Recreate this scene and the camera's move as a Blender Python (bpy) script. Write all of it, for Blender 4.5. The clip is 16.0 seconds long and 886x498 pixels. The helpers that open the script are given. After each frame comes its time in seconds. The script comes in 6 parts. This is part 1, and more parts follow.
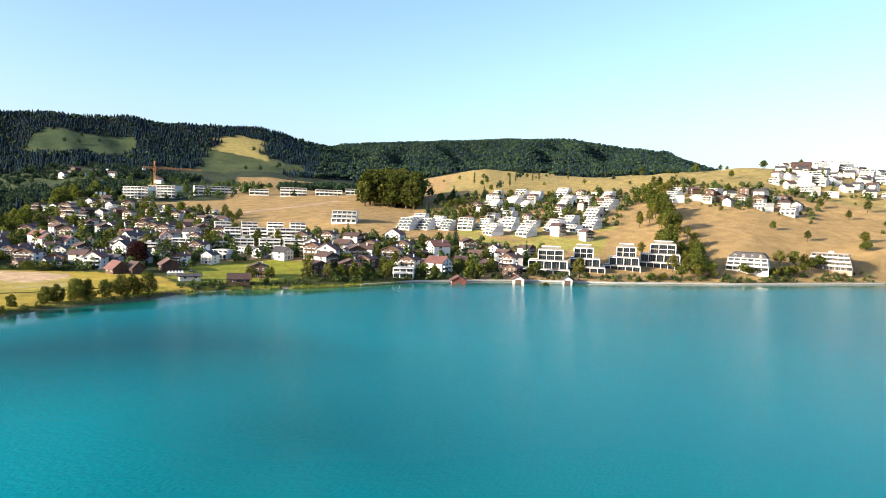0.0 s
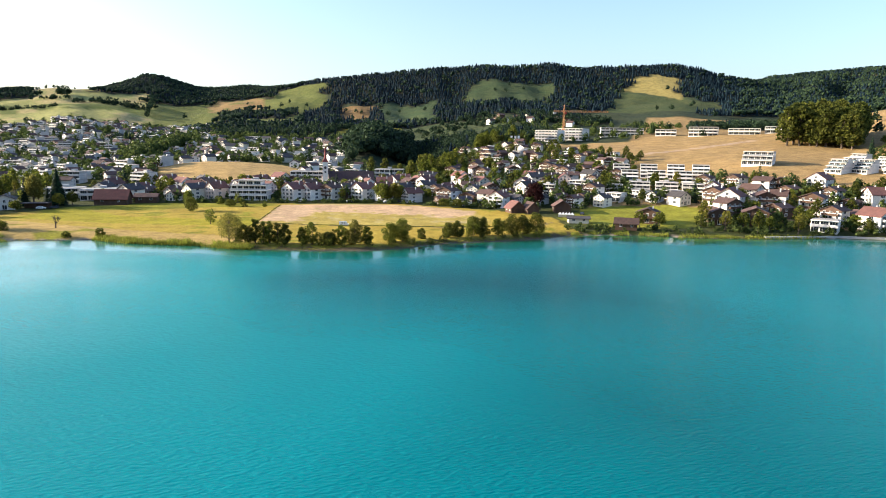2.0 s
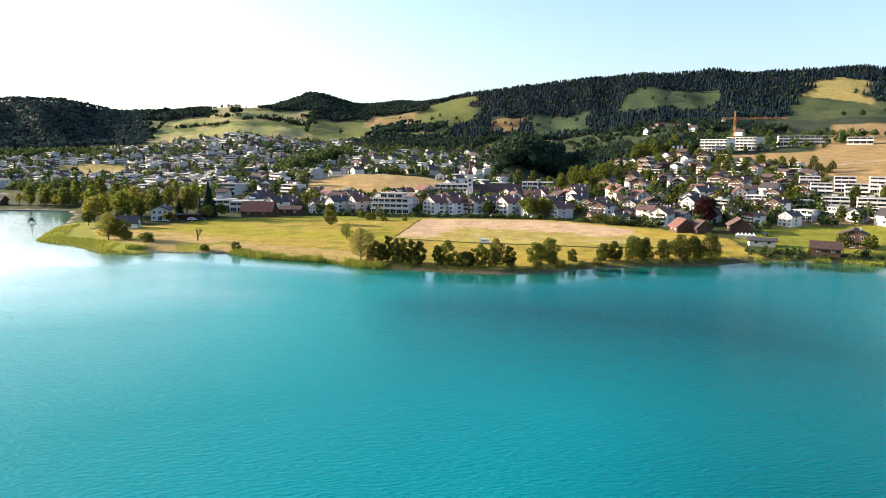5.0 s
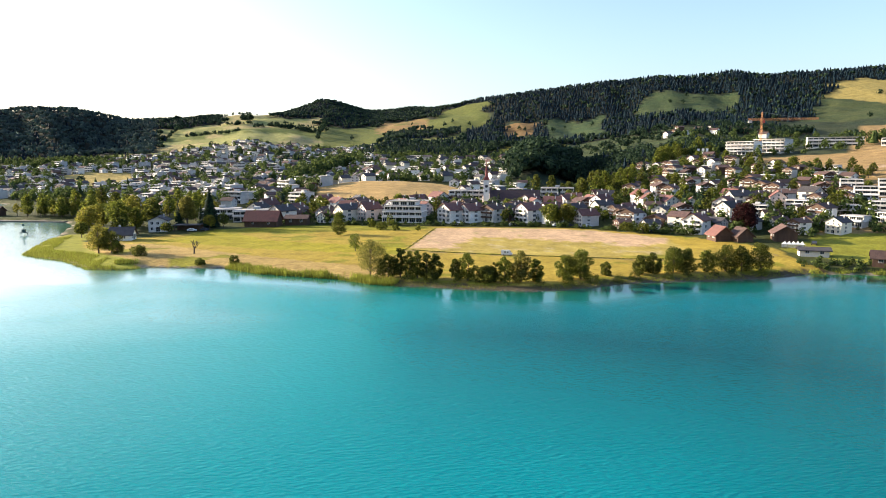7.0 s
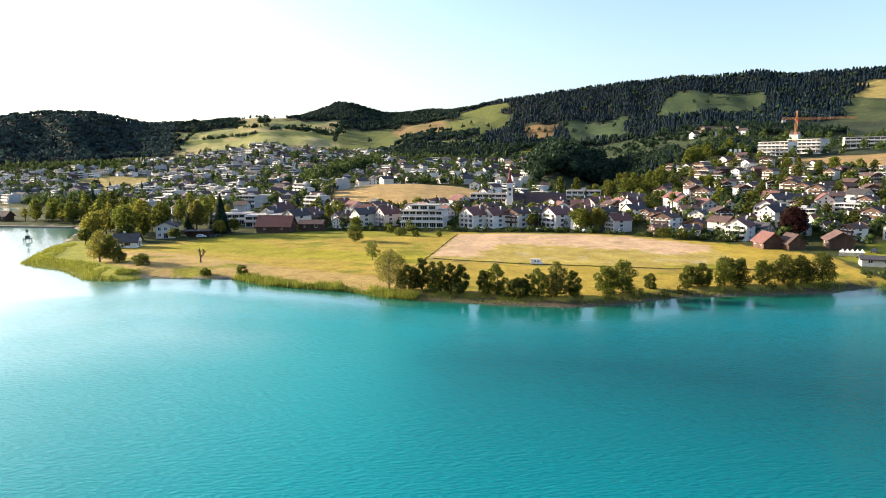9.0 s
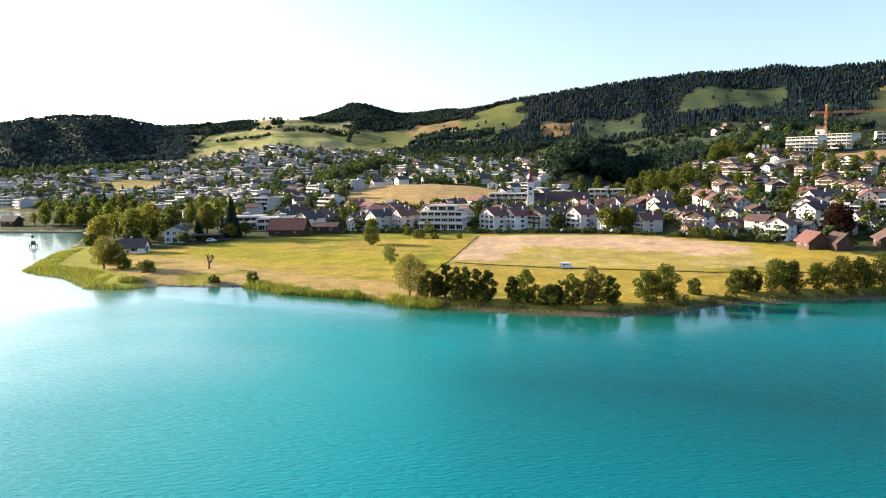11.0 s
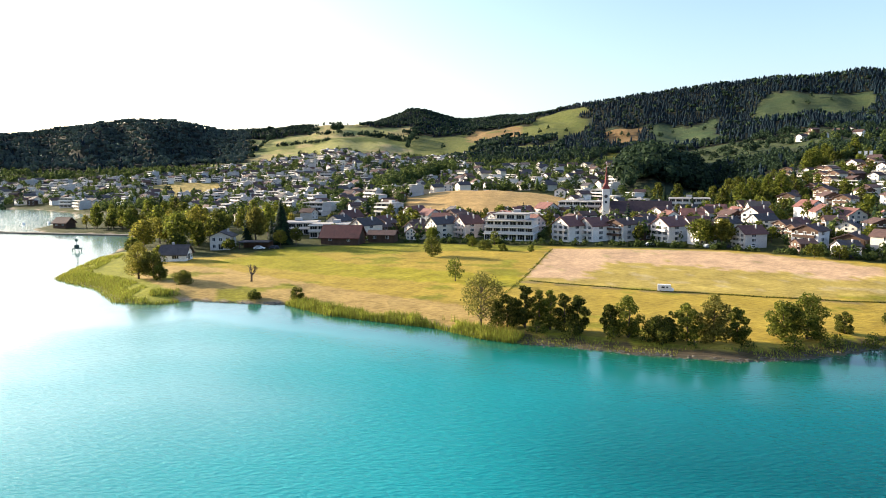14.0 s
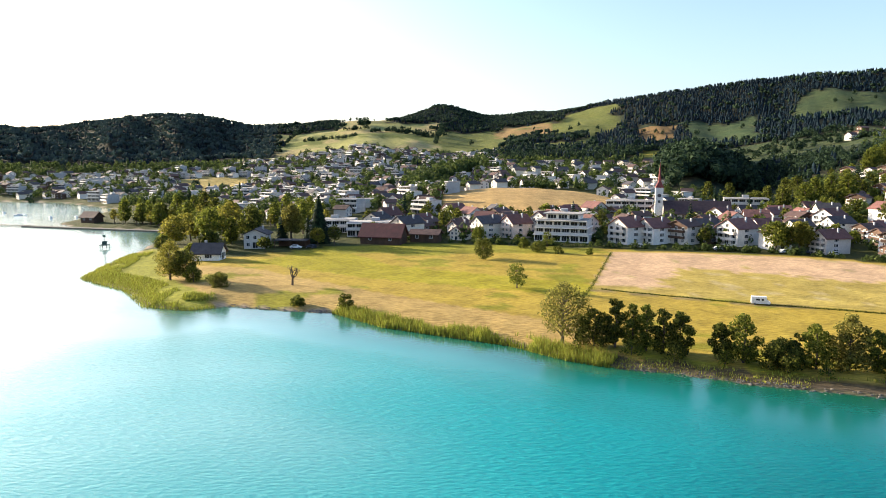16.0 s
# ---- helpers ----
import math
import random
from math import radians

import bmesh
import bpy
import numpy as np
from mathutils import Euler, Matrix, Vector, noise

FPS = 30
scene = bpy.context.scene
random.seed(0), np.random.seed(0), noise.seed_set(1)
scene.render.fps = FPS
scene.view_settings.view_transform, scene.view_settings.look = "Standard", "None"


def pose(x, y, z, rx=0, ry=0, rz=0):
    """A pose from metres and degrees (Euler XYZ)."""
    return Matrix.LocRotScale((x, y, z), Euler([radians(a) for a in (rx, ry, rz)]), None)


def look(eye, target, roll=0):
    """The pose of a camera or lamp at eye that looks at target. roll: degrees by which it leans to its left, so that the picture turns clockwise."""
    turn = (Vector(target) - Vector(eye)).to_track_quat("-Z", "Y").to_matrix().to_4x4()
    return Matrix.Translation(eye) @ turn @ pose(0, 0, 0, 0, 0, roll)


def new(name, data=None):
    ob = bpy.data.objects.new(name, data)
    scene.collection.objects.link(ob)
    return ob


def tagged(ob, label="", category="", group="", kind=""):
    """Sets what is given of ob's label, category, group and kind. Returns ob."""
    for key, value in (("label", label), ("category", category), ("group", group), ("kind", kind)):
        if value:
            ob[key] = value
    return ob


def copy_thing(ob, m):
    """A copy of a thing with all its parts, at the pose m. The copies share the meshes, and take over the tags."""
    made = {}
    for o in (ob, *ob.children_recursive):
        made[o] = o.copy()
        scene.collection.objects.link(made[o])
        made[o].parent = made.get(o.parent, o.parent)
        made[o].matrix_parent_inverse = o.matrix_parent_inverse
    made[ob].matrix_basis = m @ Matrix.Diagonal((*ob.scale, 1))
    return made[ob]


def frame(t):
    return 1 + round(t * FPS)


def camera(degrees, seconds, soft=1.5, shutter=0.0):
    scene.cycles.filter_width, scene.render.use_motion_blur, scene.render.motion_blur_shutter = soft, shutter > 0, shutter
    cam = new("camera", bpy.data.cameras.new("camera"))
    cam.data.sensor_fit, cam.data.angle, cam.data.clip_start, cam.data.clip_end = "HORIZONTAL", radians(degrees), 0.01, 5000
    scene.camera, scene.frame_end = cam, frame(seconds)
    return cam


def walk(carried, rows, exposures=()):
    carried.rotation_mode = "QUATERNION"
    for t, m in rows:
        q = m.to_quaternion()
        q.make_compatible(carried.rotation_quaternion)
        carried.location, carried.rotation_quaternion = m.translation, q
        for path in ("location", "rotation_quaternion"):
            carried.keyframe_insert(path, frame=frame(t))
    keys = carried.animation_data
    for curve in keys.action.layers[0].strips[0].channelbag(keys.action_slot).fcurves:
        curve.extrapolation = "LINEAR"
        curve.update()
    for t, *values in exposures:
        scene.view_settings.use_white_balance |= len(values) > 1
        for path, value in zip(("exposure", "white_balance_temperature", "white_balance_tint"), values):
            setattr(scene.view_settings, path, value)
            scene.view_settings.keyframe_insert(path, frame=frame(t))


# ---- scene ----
cam = camera(66.5, 16.0, soft=0.65)
PATH = [
    (0, (-10.945, -75.616, 39.197), (-9.461, -74.282, 39.069), 1.8),
    (0.1, (-10.054, -75.055, 39.212), (-8.657, -73.632, 39.06), 1.8),
    (0.2, (-9.213, -74.551, 39.228), (-7.973, -72.991, 39.061), 1.6),
    (0.3, (-8.487, -74.237, 39.228), (-7.378, -72.582, 39.046), 1.3),
    (0.4, (-7.793, -74.123, 39.229), (-6.914, -72.339, 39.016), 1.0),
    (0.5, (-7.002, -74.024, 39.217), (-6.309, -72.161, 38.995), 1.0),
    (0.6, (-6.02, -73.85, 39.224), (-5.625, -71.907, 38.966), 0.5),
    (0.7, (-4.795, -73.656, 39.234), (-4.59, -71.688, 38.942), 0.2),
    (0.8, (-3.365, -73.456, 39.258), (-3.36, -71.483, 38.937), 0.3),
    (0.9, (-1.955, -73.231, 39.257), (-1.997, -71.258, 38.933), 0.1),
    (1, (-0.637, -72.945, 39.228), (-0.715, -70.972, 38.907), 0.0),
    (1.5, (5.062, -70.75, 39.074), (5.35, -68.798, 38.751), 0.5),
    (2, (5.454, -67.574, 38.923), (5.935, -65.66, 38.599), 0.8),
    (2.5, (6.628, -63.832, 38.634), (6.932, -61.882, 38.313), 0.8),
    (3, (8.577, -59.504, 38.443), (8.714, -57.533, 38.128), 0.6),
    (3.5, (9.829, -55.145, 38.147), (9.936, -53.172, 37.837), 0.5),
    (4, (10.687, -50.052, 37.95), (10.773, -48.076, 37.647), 0.4),
    (6.5, (10.048, -22.49, 36.347), (10.074, -20.509, 36.072), -0.0),
    (7, (9.505, -16.722, 36.202), (9.521, -14.74, 35.931), -0.2),
    (7.5, (8.881, -10.636, 36.013), (8.888, -8.654, 35.747), -0.2),
    (8, (8.302, -5.217, 36.013), (8.279, -3.233, 35.758), -0.4),
    (8.5, (7.917, -1.373, 35.909), (7.89, 0.61, 35.655), -0.4),
    (9, (7.303, 1.897, 35.676), (7.268, 3.88, 35.413), -0.4),
    (11.5, (3.707, 20.087, 34.636), (3.621, 22.068, 34.377), -1.1),
    (12, (2.967, 24.881, 34.445), (2.872, 26.862, 34.19), -1.1),
    (12.5, (2.179, 29.663, 34.173), (2.076, 31.644, 33.919), -1.2),
    (13, (1.443, 34.805, 33.872), (1.33, 36.786, 33.623), -1.3),
    (13.5, (0.31, 39.771, 33.544), (0.121, 41.747, 33.301), -0.9),
    (14, (-1.515, 44.728, 33.368), (-1.756, 46.698, 33.129), -0.5),
    (14.5, (-3.884, 49.318, 33.147), (-4.146, 51.287, 32.908), -0.3),
    (15, (-6.964, 53.529, 33.003), (-7.247, 55.494, 32.763), -0.2),
    (15.5, (-9.928, 57.2, 32.905), (-10.23, 59.163, 32.663), 0.0),
    (16, (-13.543, 61.519, 32.673), (-13.847, 63.48, 32.426), -0.0),
]
walk(cam, [(t, look(e, g, r)) for t, e, g, r in PATH], exposures=[(0, 1.60, 5750, 15), (1, 1.62, 5850, 16), (16, 1.66, 6100, 17)])

# ---- light ----
SUN_AZ, SUN_EL = -70.0, 15.0      # degrees, from +y towards +x; above the horizon
world = bpy.data.worlds.new("sky_world")
scene.world = world
world.use_nodes = True
wn = world.node_tree.nodes
sky = wn.new("ShaderNodeTexSky")
sky.sky_type = "NISHITA"
sky.sun_disc = False
sky.sun_elevation = radians(SUN_EL)
sky.sun_rotation = radians(SUN_AZ)
sky.air_density, sky.dust_density, sky.ozone_density = 1.0, 2.2, 1.9
wn["Background"].inputs["Strength"].default_value = 0.112
world.node_tree.links.new(sky.outputs["Color"], wn["Background"].inputs["Color"])

sun_data = bpy.data.lights.new("sun", "SUN")
sun_data.energy, sun_data.angle, sun_data.color = 5.0, radians(0.6), (1.0, 0.85, 0.58)
sun = new("sun", sun_data)
sun_dir = Vector((math.sin(radians(SUN_AZ)) * math.cos(radians(SUN_EL)),
                  math.cos(radians(SUN_AZ)) * math.cos(radians(SUN_EL)), math.sin(radians(SUN_EL))))
sun.matrix_world = look(sun_dir * 900, (0, 0, 0))

# ---- materials ----


def mix_rgb(nt, a, b, fac, blend="MIX"):
    n = nt.nodes.new("ShaderNodeMix")
    n.data_type, n.blend_type = "RGBA", blend
    for sock, v in ((n.inputs[6], a), (n.inputs[7], b), (n.inputs[0], fac)):
        if hasattr(v, "node"):
            nt.links.new(v, sock)
        elif isinstance(v, tuple):
            sock.default_value = (*v, 1)
        else:
            sock.default_value = v
    return n.outputs[2]


def noise_fac(nt, scale, detail=3.0, lo=0.3, hi=0.7, stretch=None):
    geo = nt.nodes.new("ShaderNodeNewGeometry")
    vec = geo.outputs["Position"]
    if stretch:
        mp = nt.nodes.new("ShaderNodeMapping")
        mp.inputs["Scale"].default_value = stretch[:3]
        mp.inputs["Rotation"].default_value = (0, 0, radians(stretch[3]))
        nt.links.new(vec, mp.inputs["Vector"])
        vec = mp.outputs["Vector"]
    n = nt.nodes.new("ShaderNodeTexNoise")
    n.inputs["Scale"].default_value, n.inputs["Detail"].default_value = scale, detail
    nt.links.new(vec, n.inputs["Vector"])
    r = nt.nodes.new("ShaderNodeMapRange")
    r.inputs[1].default_value, r.inputs[2].default_value = lo, hi
    nt.links.new(n.outputs[0], r.inputs[0])
    return r.outputs[0]


def mat(name, c1, c2=None, scale=0.6, fine=6.0, rough=0.8, bump=0.0, rnd=0.0, island=0.0, metal=0.0, spec=0.3, stretch=None,
        through_light=0.0, island_hue=None):
    """A surface of two tones with coarse and fine variation; rnd varies it from object to object, island from piece to piece."""
    m = bpy.data.materials.new(name)
    m.use_nodes = True
    nt = m.node_tree
    bsdf = nt.nodes["Principled BSDF"]
    c2 = c2 or tuple(v * 0.75 for v in c1)
    col = mix_rgb(nt, c1, c2, noise_fac(nt, scale, 3, stretch=stretch))
    f = noise_fac(nt, fine, 4)
    v = nt.nodes.new("ShaderNodeMapRange")
    v.inputs[3].default_value, v.inputs[4].default_value = 0.78, 1.15
    nt.links.new(f, v.inputs[0])
    col = mix_rgb(nt, col, v.outputs[0], 1.0, "MULTIPLY")
    if rnd:
        oi = nt.nodes.new("ShaderNodeObjectInfo")
        r = nt.nodes.new("ShaderNodeMapRange")
        r.inputs[3].default_value, r.inputs[4].default_value = 1 - rnd, 1 + rnd * 0.5
        nt.links.new(oi.outputs["Random"], r.inputs[0])
        col = mix_rgb(nt, col, r.outputs[0], 1.0, "MULTIPLY")
    if island:
        ge = nt.nodes.new("ShaderNodeNewGeometry")
        if island_hue:
            col = mix_rgb(nt, col, island_hue, ge.outputs["Random Per Island"])
        r = nt.nodes.new("ShaderNodeMapRange")
        r.inputs[3].default_value, r.inputs[4].default_value = 1 - island, 1 + island * 0.6
        nt.links.new(ge.outputs["Random Per Island"], r.inputs[0])
        col = mix_rgb(nt, col, r.outputs[0], 1.0, "MULTIPLY")
    nt.links.new(col, bsdf.inputs["Base Color"])
    bsdf.inputs["Roughness"].default_value = rough
    bsdf.inputs["Metallic"].default_value = metal
    bsdf.inputs["Specular IOR Level"].default_value = spec
    if bump:
        b = nt.nodes.new("ShaderNodeBump")
        b.inputs["Strength"].default_value, b.inputs["Distance"].default_value = bump, 0.3
        nt.links.new(f, b.inputs["Height"])
        nt.links.new(b.outputs[0], bsdf.inputs["Normal"])
    if through_light:
        tr = nt.nodes.new("ShaderNodeBsdfTranslucent")
        nt.links.new(col, tr.inputs["Color"])
        mx = nt.nodes.new("ShaderNodeMixShader")
        mx.inputs[0].default_value = through_light
        nt.links.new(bsdf.outputs[0], mx.inputs[1])
        nt.links.new(tr.outputs[0], mx.inputs[2])
        nt.links.new(mx.outputs[0], nt.nodes["Material Output"].inputs[0])
    return m


M_white = mat("white_render", (0.76, 0.72, 0.66), (0.66, 0.62, 0.56), 0.5, 5, rnd=0.34)
M_cream = mat("cream_render", (0.74, 0.68, 0.56), (0.66, 0.60, 0.49), 0.5, 5, rnd=0.15)
M_taupe = mat("taupe_render", (0.20, 0.18, 0.155), (0.15, 0.135, 0.12), 0.5, 5)
M_rosewall = mat("rose_brown_render", (0.34, 0.22, 0.17), (0.27, 0.17, 0.13), 0.5, 5)
M_grey = mat("grey_render", (0.45, 0.45, 0.44), (0.38, 0.37, 0.36), 0.5, 5, rnd=0.2)
M_pink = mat("rose_render", (0.68, 0.56, 0.48), (0.60, 0.49, 0.42), 0.5, 5, rnd=0.15)
M_wood = mat("brown_timber", (0.100, 0.058, 0.036), (0.060, 0.034, 0.023), 0.8, 8, rnd=0.25, stretch=(1, 1, 0.15, 0))
M_redwood = mat("red_stained_timber", (0.16, 0.05, 0.035), (0.10, 0.03, 0.025), 0.8, 8, stretch=(1, 1, 0.15, 0))
M_tile_brown = mat("brown_roof_tiles", (0.112, 0.066, 0.053), (0.070, 0.042, 0.036), 0.7, 5, rnd=0.3, bump=0.3)
M_tile_red = mat("red_roof_tiles", (0.190, 0.088, 0.070), (0.125, 0.058, 0.050), 0.7, 5, rnd=0.3, bump=0.3)
M_tile_grey = mat("grey_roof_slates", (0.080, 0.072, 0.072), (0.050, 0.045, 0.047), 0.7, 5, rnd=0.3, bump=0.3)
M_redroof = mat("maroon_roof_sheets", (0.120, 0.036, 0.034), (0.080, 0.026, 0.026), 0.7, 5, bump=0.3)
M_slate = mat("dark_nave_slates", (0.066, 0.040, 0.042), (0.042, 0.027, 0.030), 0.7, 5, bump=0.3)
M_flat = mat("gravel_flat_roof", (0.36, 0.34, 0.31), (0.26, 0.25, 0.23), 0.4, 8, rnd=0.2, rough=0.95)
M_glass = mat("window_glass", (0.022, 0.027, 0.032), (0.012, 0.016, 0.02), 0.4, 2, rough=0.12, spec=0.25)
M_frame = mat("white_frame", (0.75, 0.75, 0.73), None, 1.0, 9)
M_metal = mat("grey_metal", (0.32, 0.33, 0.34), None, 1.0, 9, rough=0.45, metal=0.6)
M_orange = mat("orange_steel", (0.55, 0.27, 0.11), (0.44, 0.20, 0.08), 0.6, 7, rough=0.5)
M_redpaint = mat("red_paint", (0.45, 0.06, 0.04), None, 0.6, 7, rough=0.5)
M_concrete = mat("raw_concrete", (0.42, 0.41, 0.39), (0.33, 0.32, 0.30), 0.4, 5, rough=0.9)
M_spire = mat("red_spire_shingles", (0.22, 0.055, 0.045), (0.15, 0.04, 0.035), 0.8, 6, bump=0.3)
M_stone = mat("shore_stones", (0.17, 0.155, 0.13), (0.10, 0.092, 0.078), 0.8, 6, rnd=0.3, rough=0.9)
M_awning = mat("blue_grey_glass_balustrade", (0.10, 0.14, 0.16), (0.07, 0.10, 0.12), 0.4, 4, rough=0.2, spec=0.3)
M_canvas = mat("white_canvas", (0.78, 0.78, 0.76), None, 0.6, 5, rough=0.6)
M_car_dark = mat("dark_car_paint", (0.05, 0.055, 0.07), None, 1, 8, rough=0.25, spec=0.5)
M_leaf_dark_paint = mat("dark_green_paint", (0.03, 0.07, 0.06), None, 1, 8, rough=0.5)
M_tyre = mat("rubber", (0.02, 0.02, 0.02), None, 1, 8)

LEAF = dict(rough=0.7, island=0.45, spec=0.15, through_light=0.65)
M_leaf = mat("green_leaves", (0.092, 0.128, 0.018), (0.058, 0.090, 0.014), 0.25, 3, island_hue=(0.165, 0.175, 0.025), rnd=0.25, **LEAF)
M_leaf_yel = mat("yellow_green_leaves", (0.165, 0.172, 0.022), (0.115, 0.130, 0.018), 0.25, 3, island_hue=(0.21, 0.185, 0.03), rnd=0.2, **LEAF)
M_leaf_dark = mat("dark_green_leaves", (0.052, 0.074, 0.014), (0.034, 0.052, 0.011), 0.25, 3, island_hue=(0.135, 0.140, 0.022), rnd=0.25, **LEAF)
M_leaf_red = mat("copper_beech_leaves", (0.032, 0.010, 0.010), (0.020, 0.007, 0.008), 0.25, 3, island_hue=(0.04, 0.013, 0.012), rnd=0.2, **LEAF)
M_leaf_silver = mat("silver_willow_leaves", (0.17, 0.165, 0.034), (0.115, 0.118, 0.026), 0.25, 3, island_hue=(0.225, 0.205, 0.045), rnd=0.2, **LEAF)
M_needle = mat("conifer_needles", (0.014, 0.032, 0.016), (0.009, 0.022, 0.013), 0.2, 3, island_hue=(0.020, 0.040, 0.016), rnd=0.3, rough=0.8, island=0.45, spec=0.1)
# leaf colour lowered to stand for shade on the wooded ridge
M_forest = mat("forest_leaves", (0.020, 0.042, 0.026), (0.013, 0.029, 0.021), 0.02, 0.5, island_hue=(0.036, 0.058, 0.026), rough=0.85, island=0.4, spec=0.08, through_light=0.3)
# paler, bluer leaves: distance haze is put into their colour
M_hazed = mat("hill_forest_leaves", (0.105, 0.150, 0.145), (0.088, 0.128, 0.128), 0.02, 0.5, island_hue=(0.120, 0.160, 0.130), rough=0.85, island=0.3, spec=0.08, through_light=0.7)
# needle colour darkened and blued for the ridge's shade and haze
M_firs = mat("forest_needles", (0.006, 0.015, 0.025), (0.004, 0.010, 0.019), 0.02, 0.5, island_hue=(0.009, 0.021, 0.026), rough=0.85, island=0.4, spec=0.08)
M_bark = mat("grey_brown_bark", (0.11, 0.085, 0.06), (0.07, 0.052, 0.04), 1.5, 8, rough=0.9, bump=0.4, stretch=(1, 1, 0.2, 0))
M_reed = mat("reed_blades", (0.30, 0.285, 0.045), (0.20, 0.205, 0.032), 0.3, 3, island_hue=(0.25, 0.28, 0.035), island=0.4, spec=0.15, through_light=0.35)

# ground: tint of each meadow from the mesh, grain and mown streaks from noise
M_ground = bpy.data.materials.new("meadow_ground")
M_ground.use_nodes = True
nt = M_ground.node_tree
at = nt.nodes.new("ShaderNodeAttribute")
at.attribute_name = "field"
g1 = noise_fac(nt, 0.035, 6, 0.32, 0.68)
g2 = noise_fac(nt, 2.0, 8, 0.36, 0.64, stretch=(0.35, 1.5, 1, 14))
g3 = noise_fac(nt, 0.14, 8, 0.3, 0.7)
mm = nt.nodes.new("ShaderNodeMath")
mm.operation = "MULTIPLY"
mm.inputs[1].default_value = 0.12
nt.links.new(g1, mm.inputs[0])
c = mix_rgb(nt, at.outputs["Color"], (0.21, 0.155, 0.05), mm.outputs[0])
for fac, lo, hi in ((g2, 0.72, 1.24), (g3, 0.76, 1.18)):
    r = nt.nodes.new("ShaderNodeMapRange")
    r.inputs[3].default_value, r.inputs[4].default_value = lo, hi
    nt.links.new(fac, r.inputs[0])
    c = mix_rgb(nt, c, r.outputs[0], 1.0, "MULTIPLY")
gb = nt.nodes["Principled BSDF"]
nt.links.new(c, gb.inputs["Base Color"])
gb.inputs["Roughness"].default_value, gb.inputs["Specular IOR Level"].default_value = 0.95, 0.1
bp = nt.nodes.new("ShaderNodeBump")
bp.inputs["Strength"].default_value, bp.inputs["Distance"].default_value = 0.6, 0.4
nt.links.new(g2, bp.inputs["Height"])
nt.links.new(bp.outputs[0], gb.inputs["Normal"])

# lake: turquoise water, greener in shallows and painted tree reflections, with small wind ripples
M_water = bpy.data.materials.new("lake_water")
M_water.use_nodes = True
nt = M_water.node_tree
wb = nt.nodes["Principled BSDF"]
sh = nt.nodes.new("ShaderNodeAttribute")
sh.attribute_name = "shallow"
deep = mix_rgb(nt, (0.0, 0.170, 0.196), (0.0, 0.144, 0.166), noise_fac(nt, 0.006, 3))
shelf = nt.nodes.new("ShaderNodeAttribute")
shelf.attribute_name = "shelf"
deep = mix_rgb(nt, deep, (0.020, 0.315, 0.325), shelf.outputs["Fac"])
# two painted layers: a dark vignette patch and the bay's pale glare
for layer_name, tone in (("basin", (0.0, 0.064, 0.078)), ("silt", (0.46, 0.62, 0.57))):
    depth = nt.nodes.new("ShaderNodeAttribute")
    depth.attribute_name = layer_name
    deep = mix_rgb(nt, deep, tone, depth.outputs["Fac"])
# dark green: shallow water, also painted for the trees mirrored near shore
wc = mix_rgb(nt, deep, (0.008, 0.085, 0.036), sh.outputs["Fac"])
nt.links.new(wc, wb.inputs["Base Color"])
wb.inputs["Roughness"].default_value, wb.inputs["IOR"].default_value = 0.09, 1.33
gloss = nt.nodes.new("ShaderNodeMapRange")          # the bay lies smoother and mirrors more, adding to its painted glare
gloss.inputs[3].default_value, gloss.inputs[4].default_value = 0.085, 1.0
calm = nt.nodes.new("ShaderNodeMath")
calm.operation = "MULTIPLY_ADD"
calm.inputs[1].default_value = 0.75
nt.links.new(sh.outputs["Fac"], calm.inputs[0])
nt.links.new(depth.outputs["Fac"], calm.inputs[2])
nt.links.new(calm.outputs[0], gloss.inputs[0])
nt.links.new(gloss.outputs[0], wb.inputs["Specular IOR Level"])
h1 = noise_fac(nt, 1.5, 7, 0.2, 0.8, stretch=(0.6, 1.4, 1, -16))
h2 = noise_fac(nt, 0.06, 3, 0.2, 0.8, stretch=(0.5, 1.4, 1, -10))
ad = nt.nodes.new("ShaderNodeMath")
ad.operation = "MULTIPLY_ADD"
ad.inputs[1].default_value = 0.8
nt.links.new(h2, ad.inputs[0])
nt.links.new(h1, ad.inputs[2])
bp = nt.nodes.new("ShaderNodeBump")
bp.inputs["Distance"].default_value = 0.36
rest = nt.nodes.new("ShaderNodeMapRange")           # ripples die down in the lee of the shore
rest.inputs[3].default_value, rest.inputs[4].default_value = 0.36, 0.05
lee = nt.nodes.new("ShaderNodeMath")
lee.operation = "MULTIPLY_ADD"
lee.inputs[1].default_value = 2.2
nt.links.new(sh.outputs["Fac"], lee.inputs[0])
nt.links.new(depth.outputs["Fac"], lee.inputs[2])
nt.links.new(lee.outputs[0], rest.inputs[0])
nt.links.new(rest.outputs[0], bp.inputs["Strength"])
nt.links.new(ad.outputs[0], bp.inputs["Height"])
nt.links.new(bp.outputs[0], wb.inputs["Normal"])

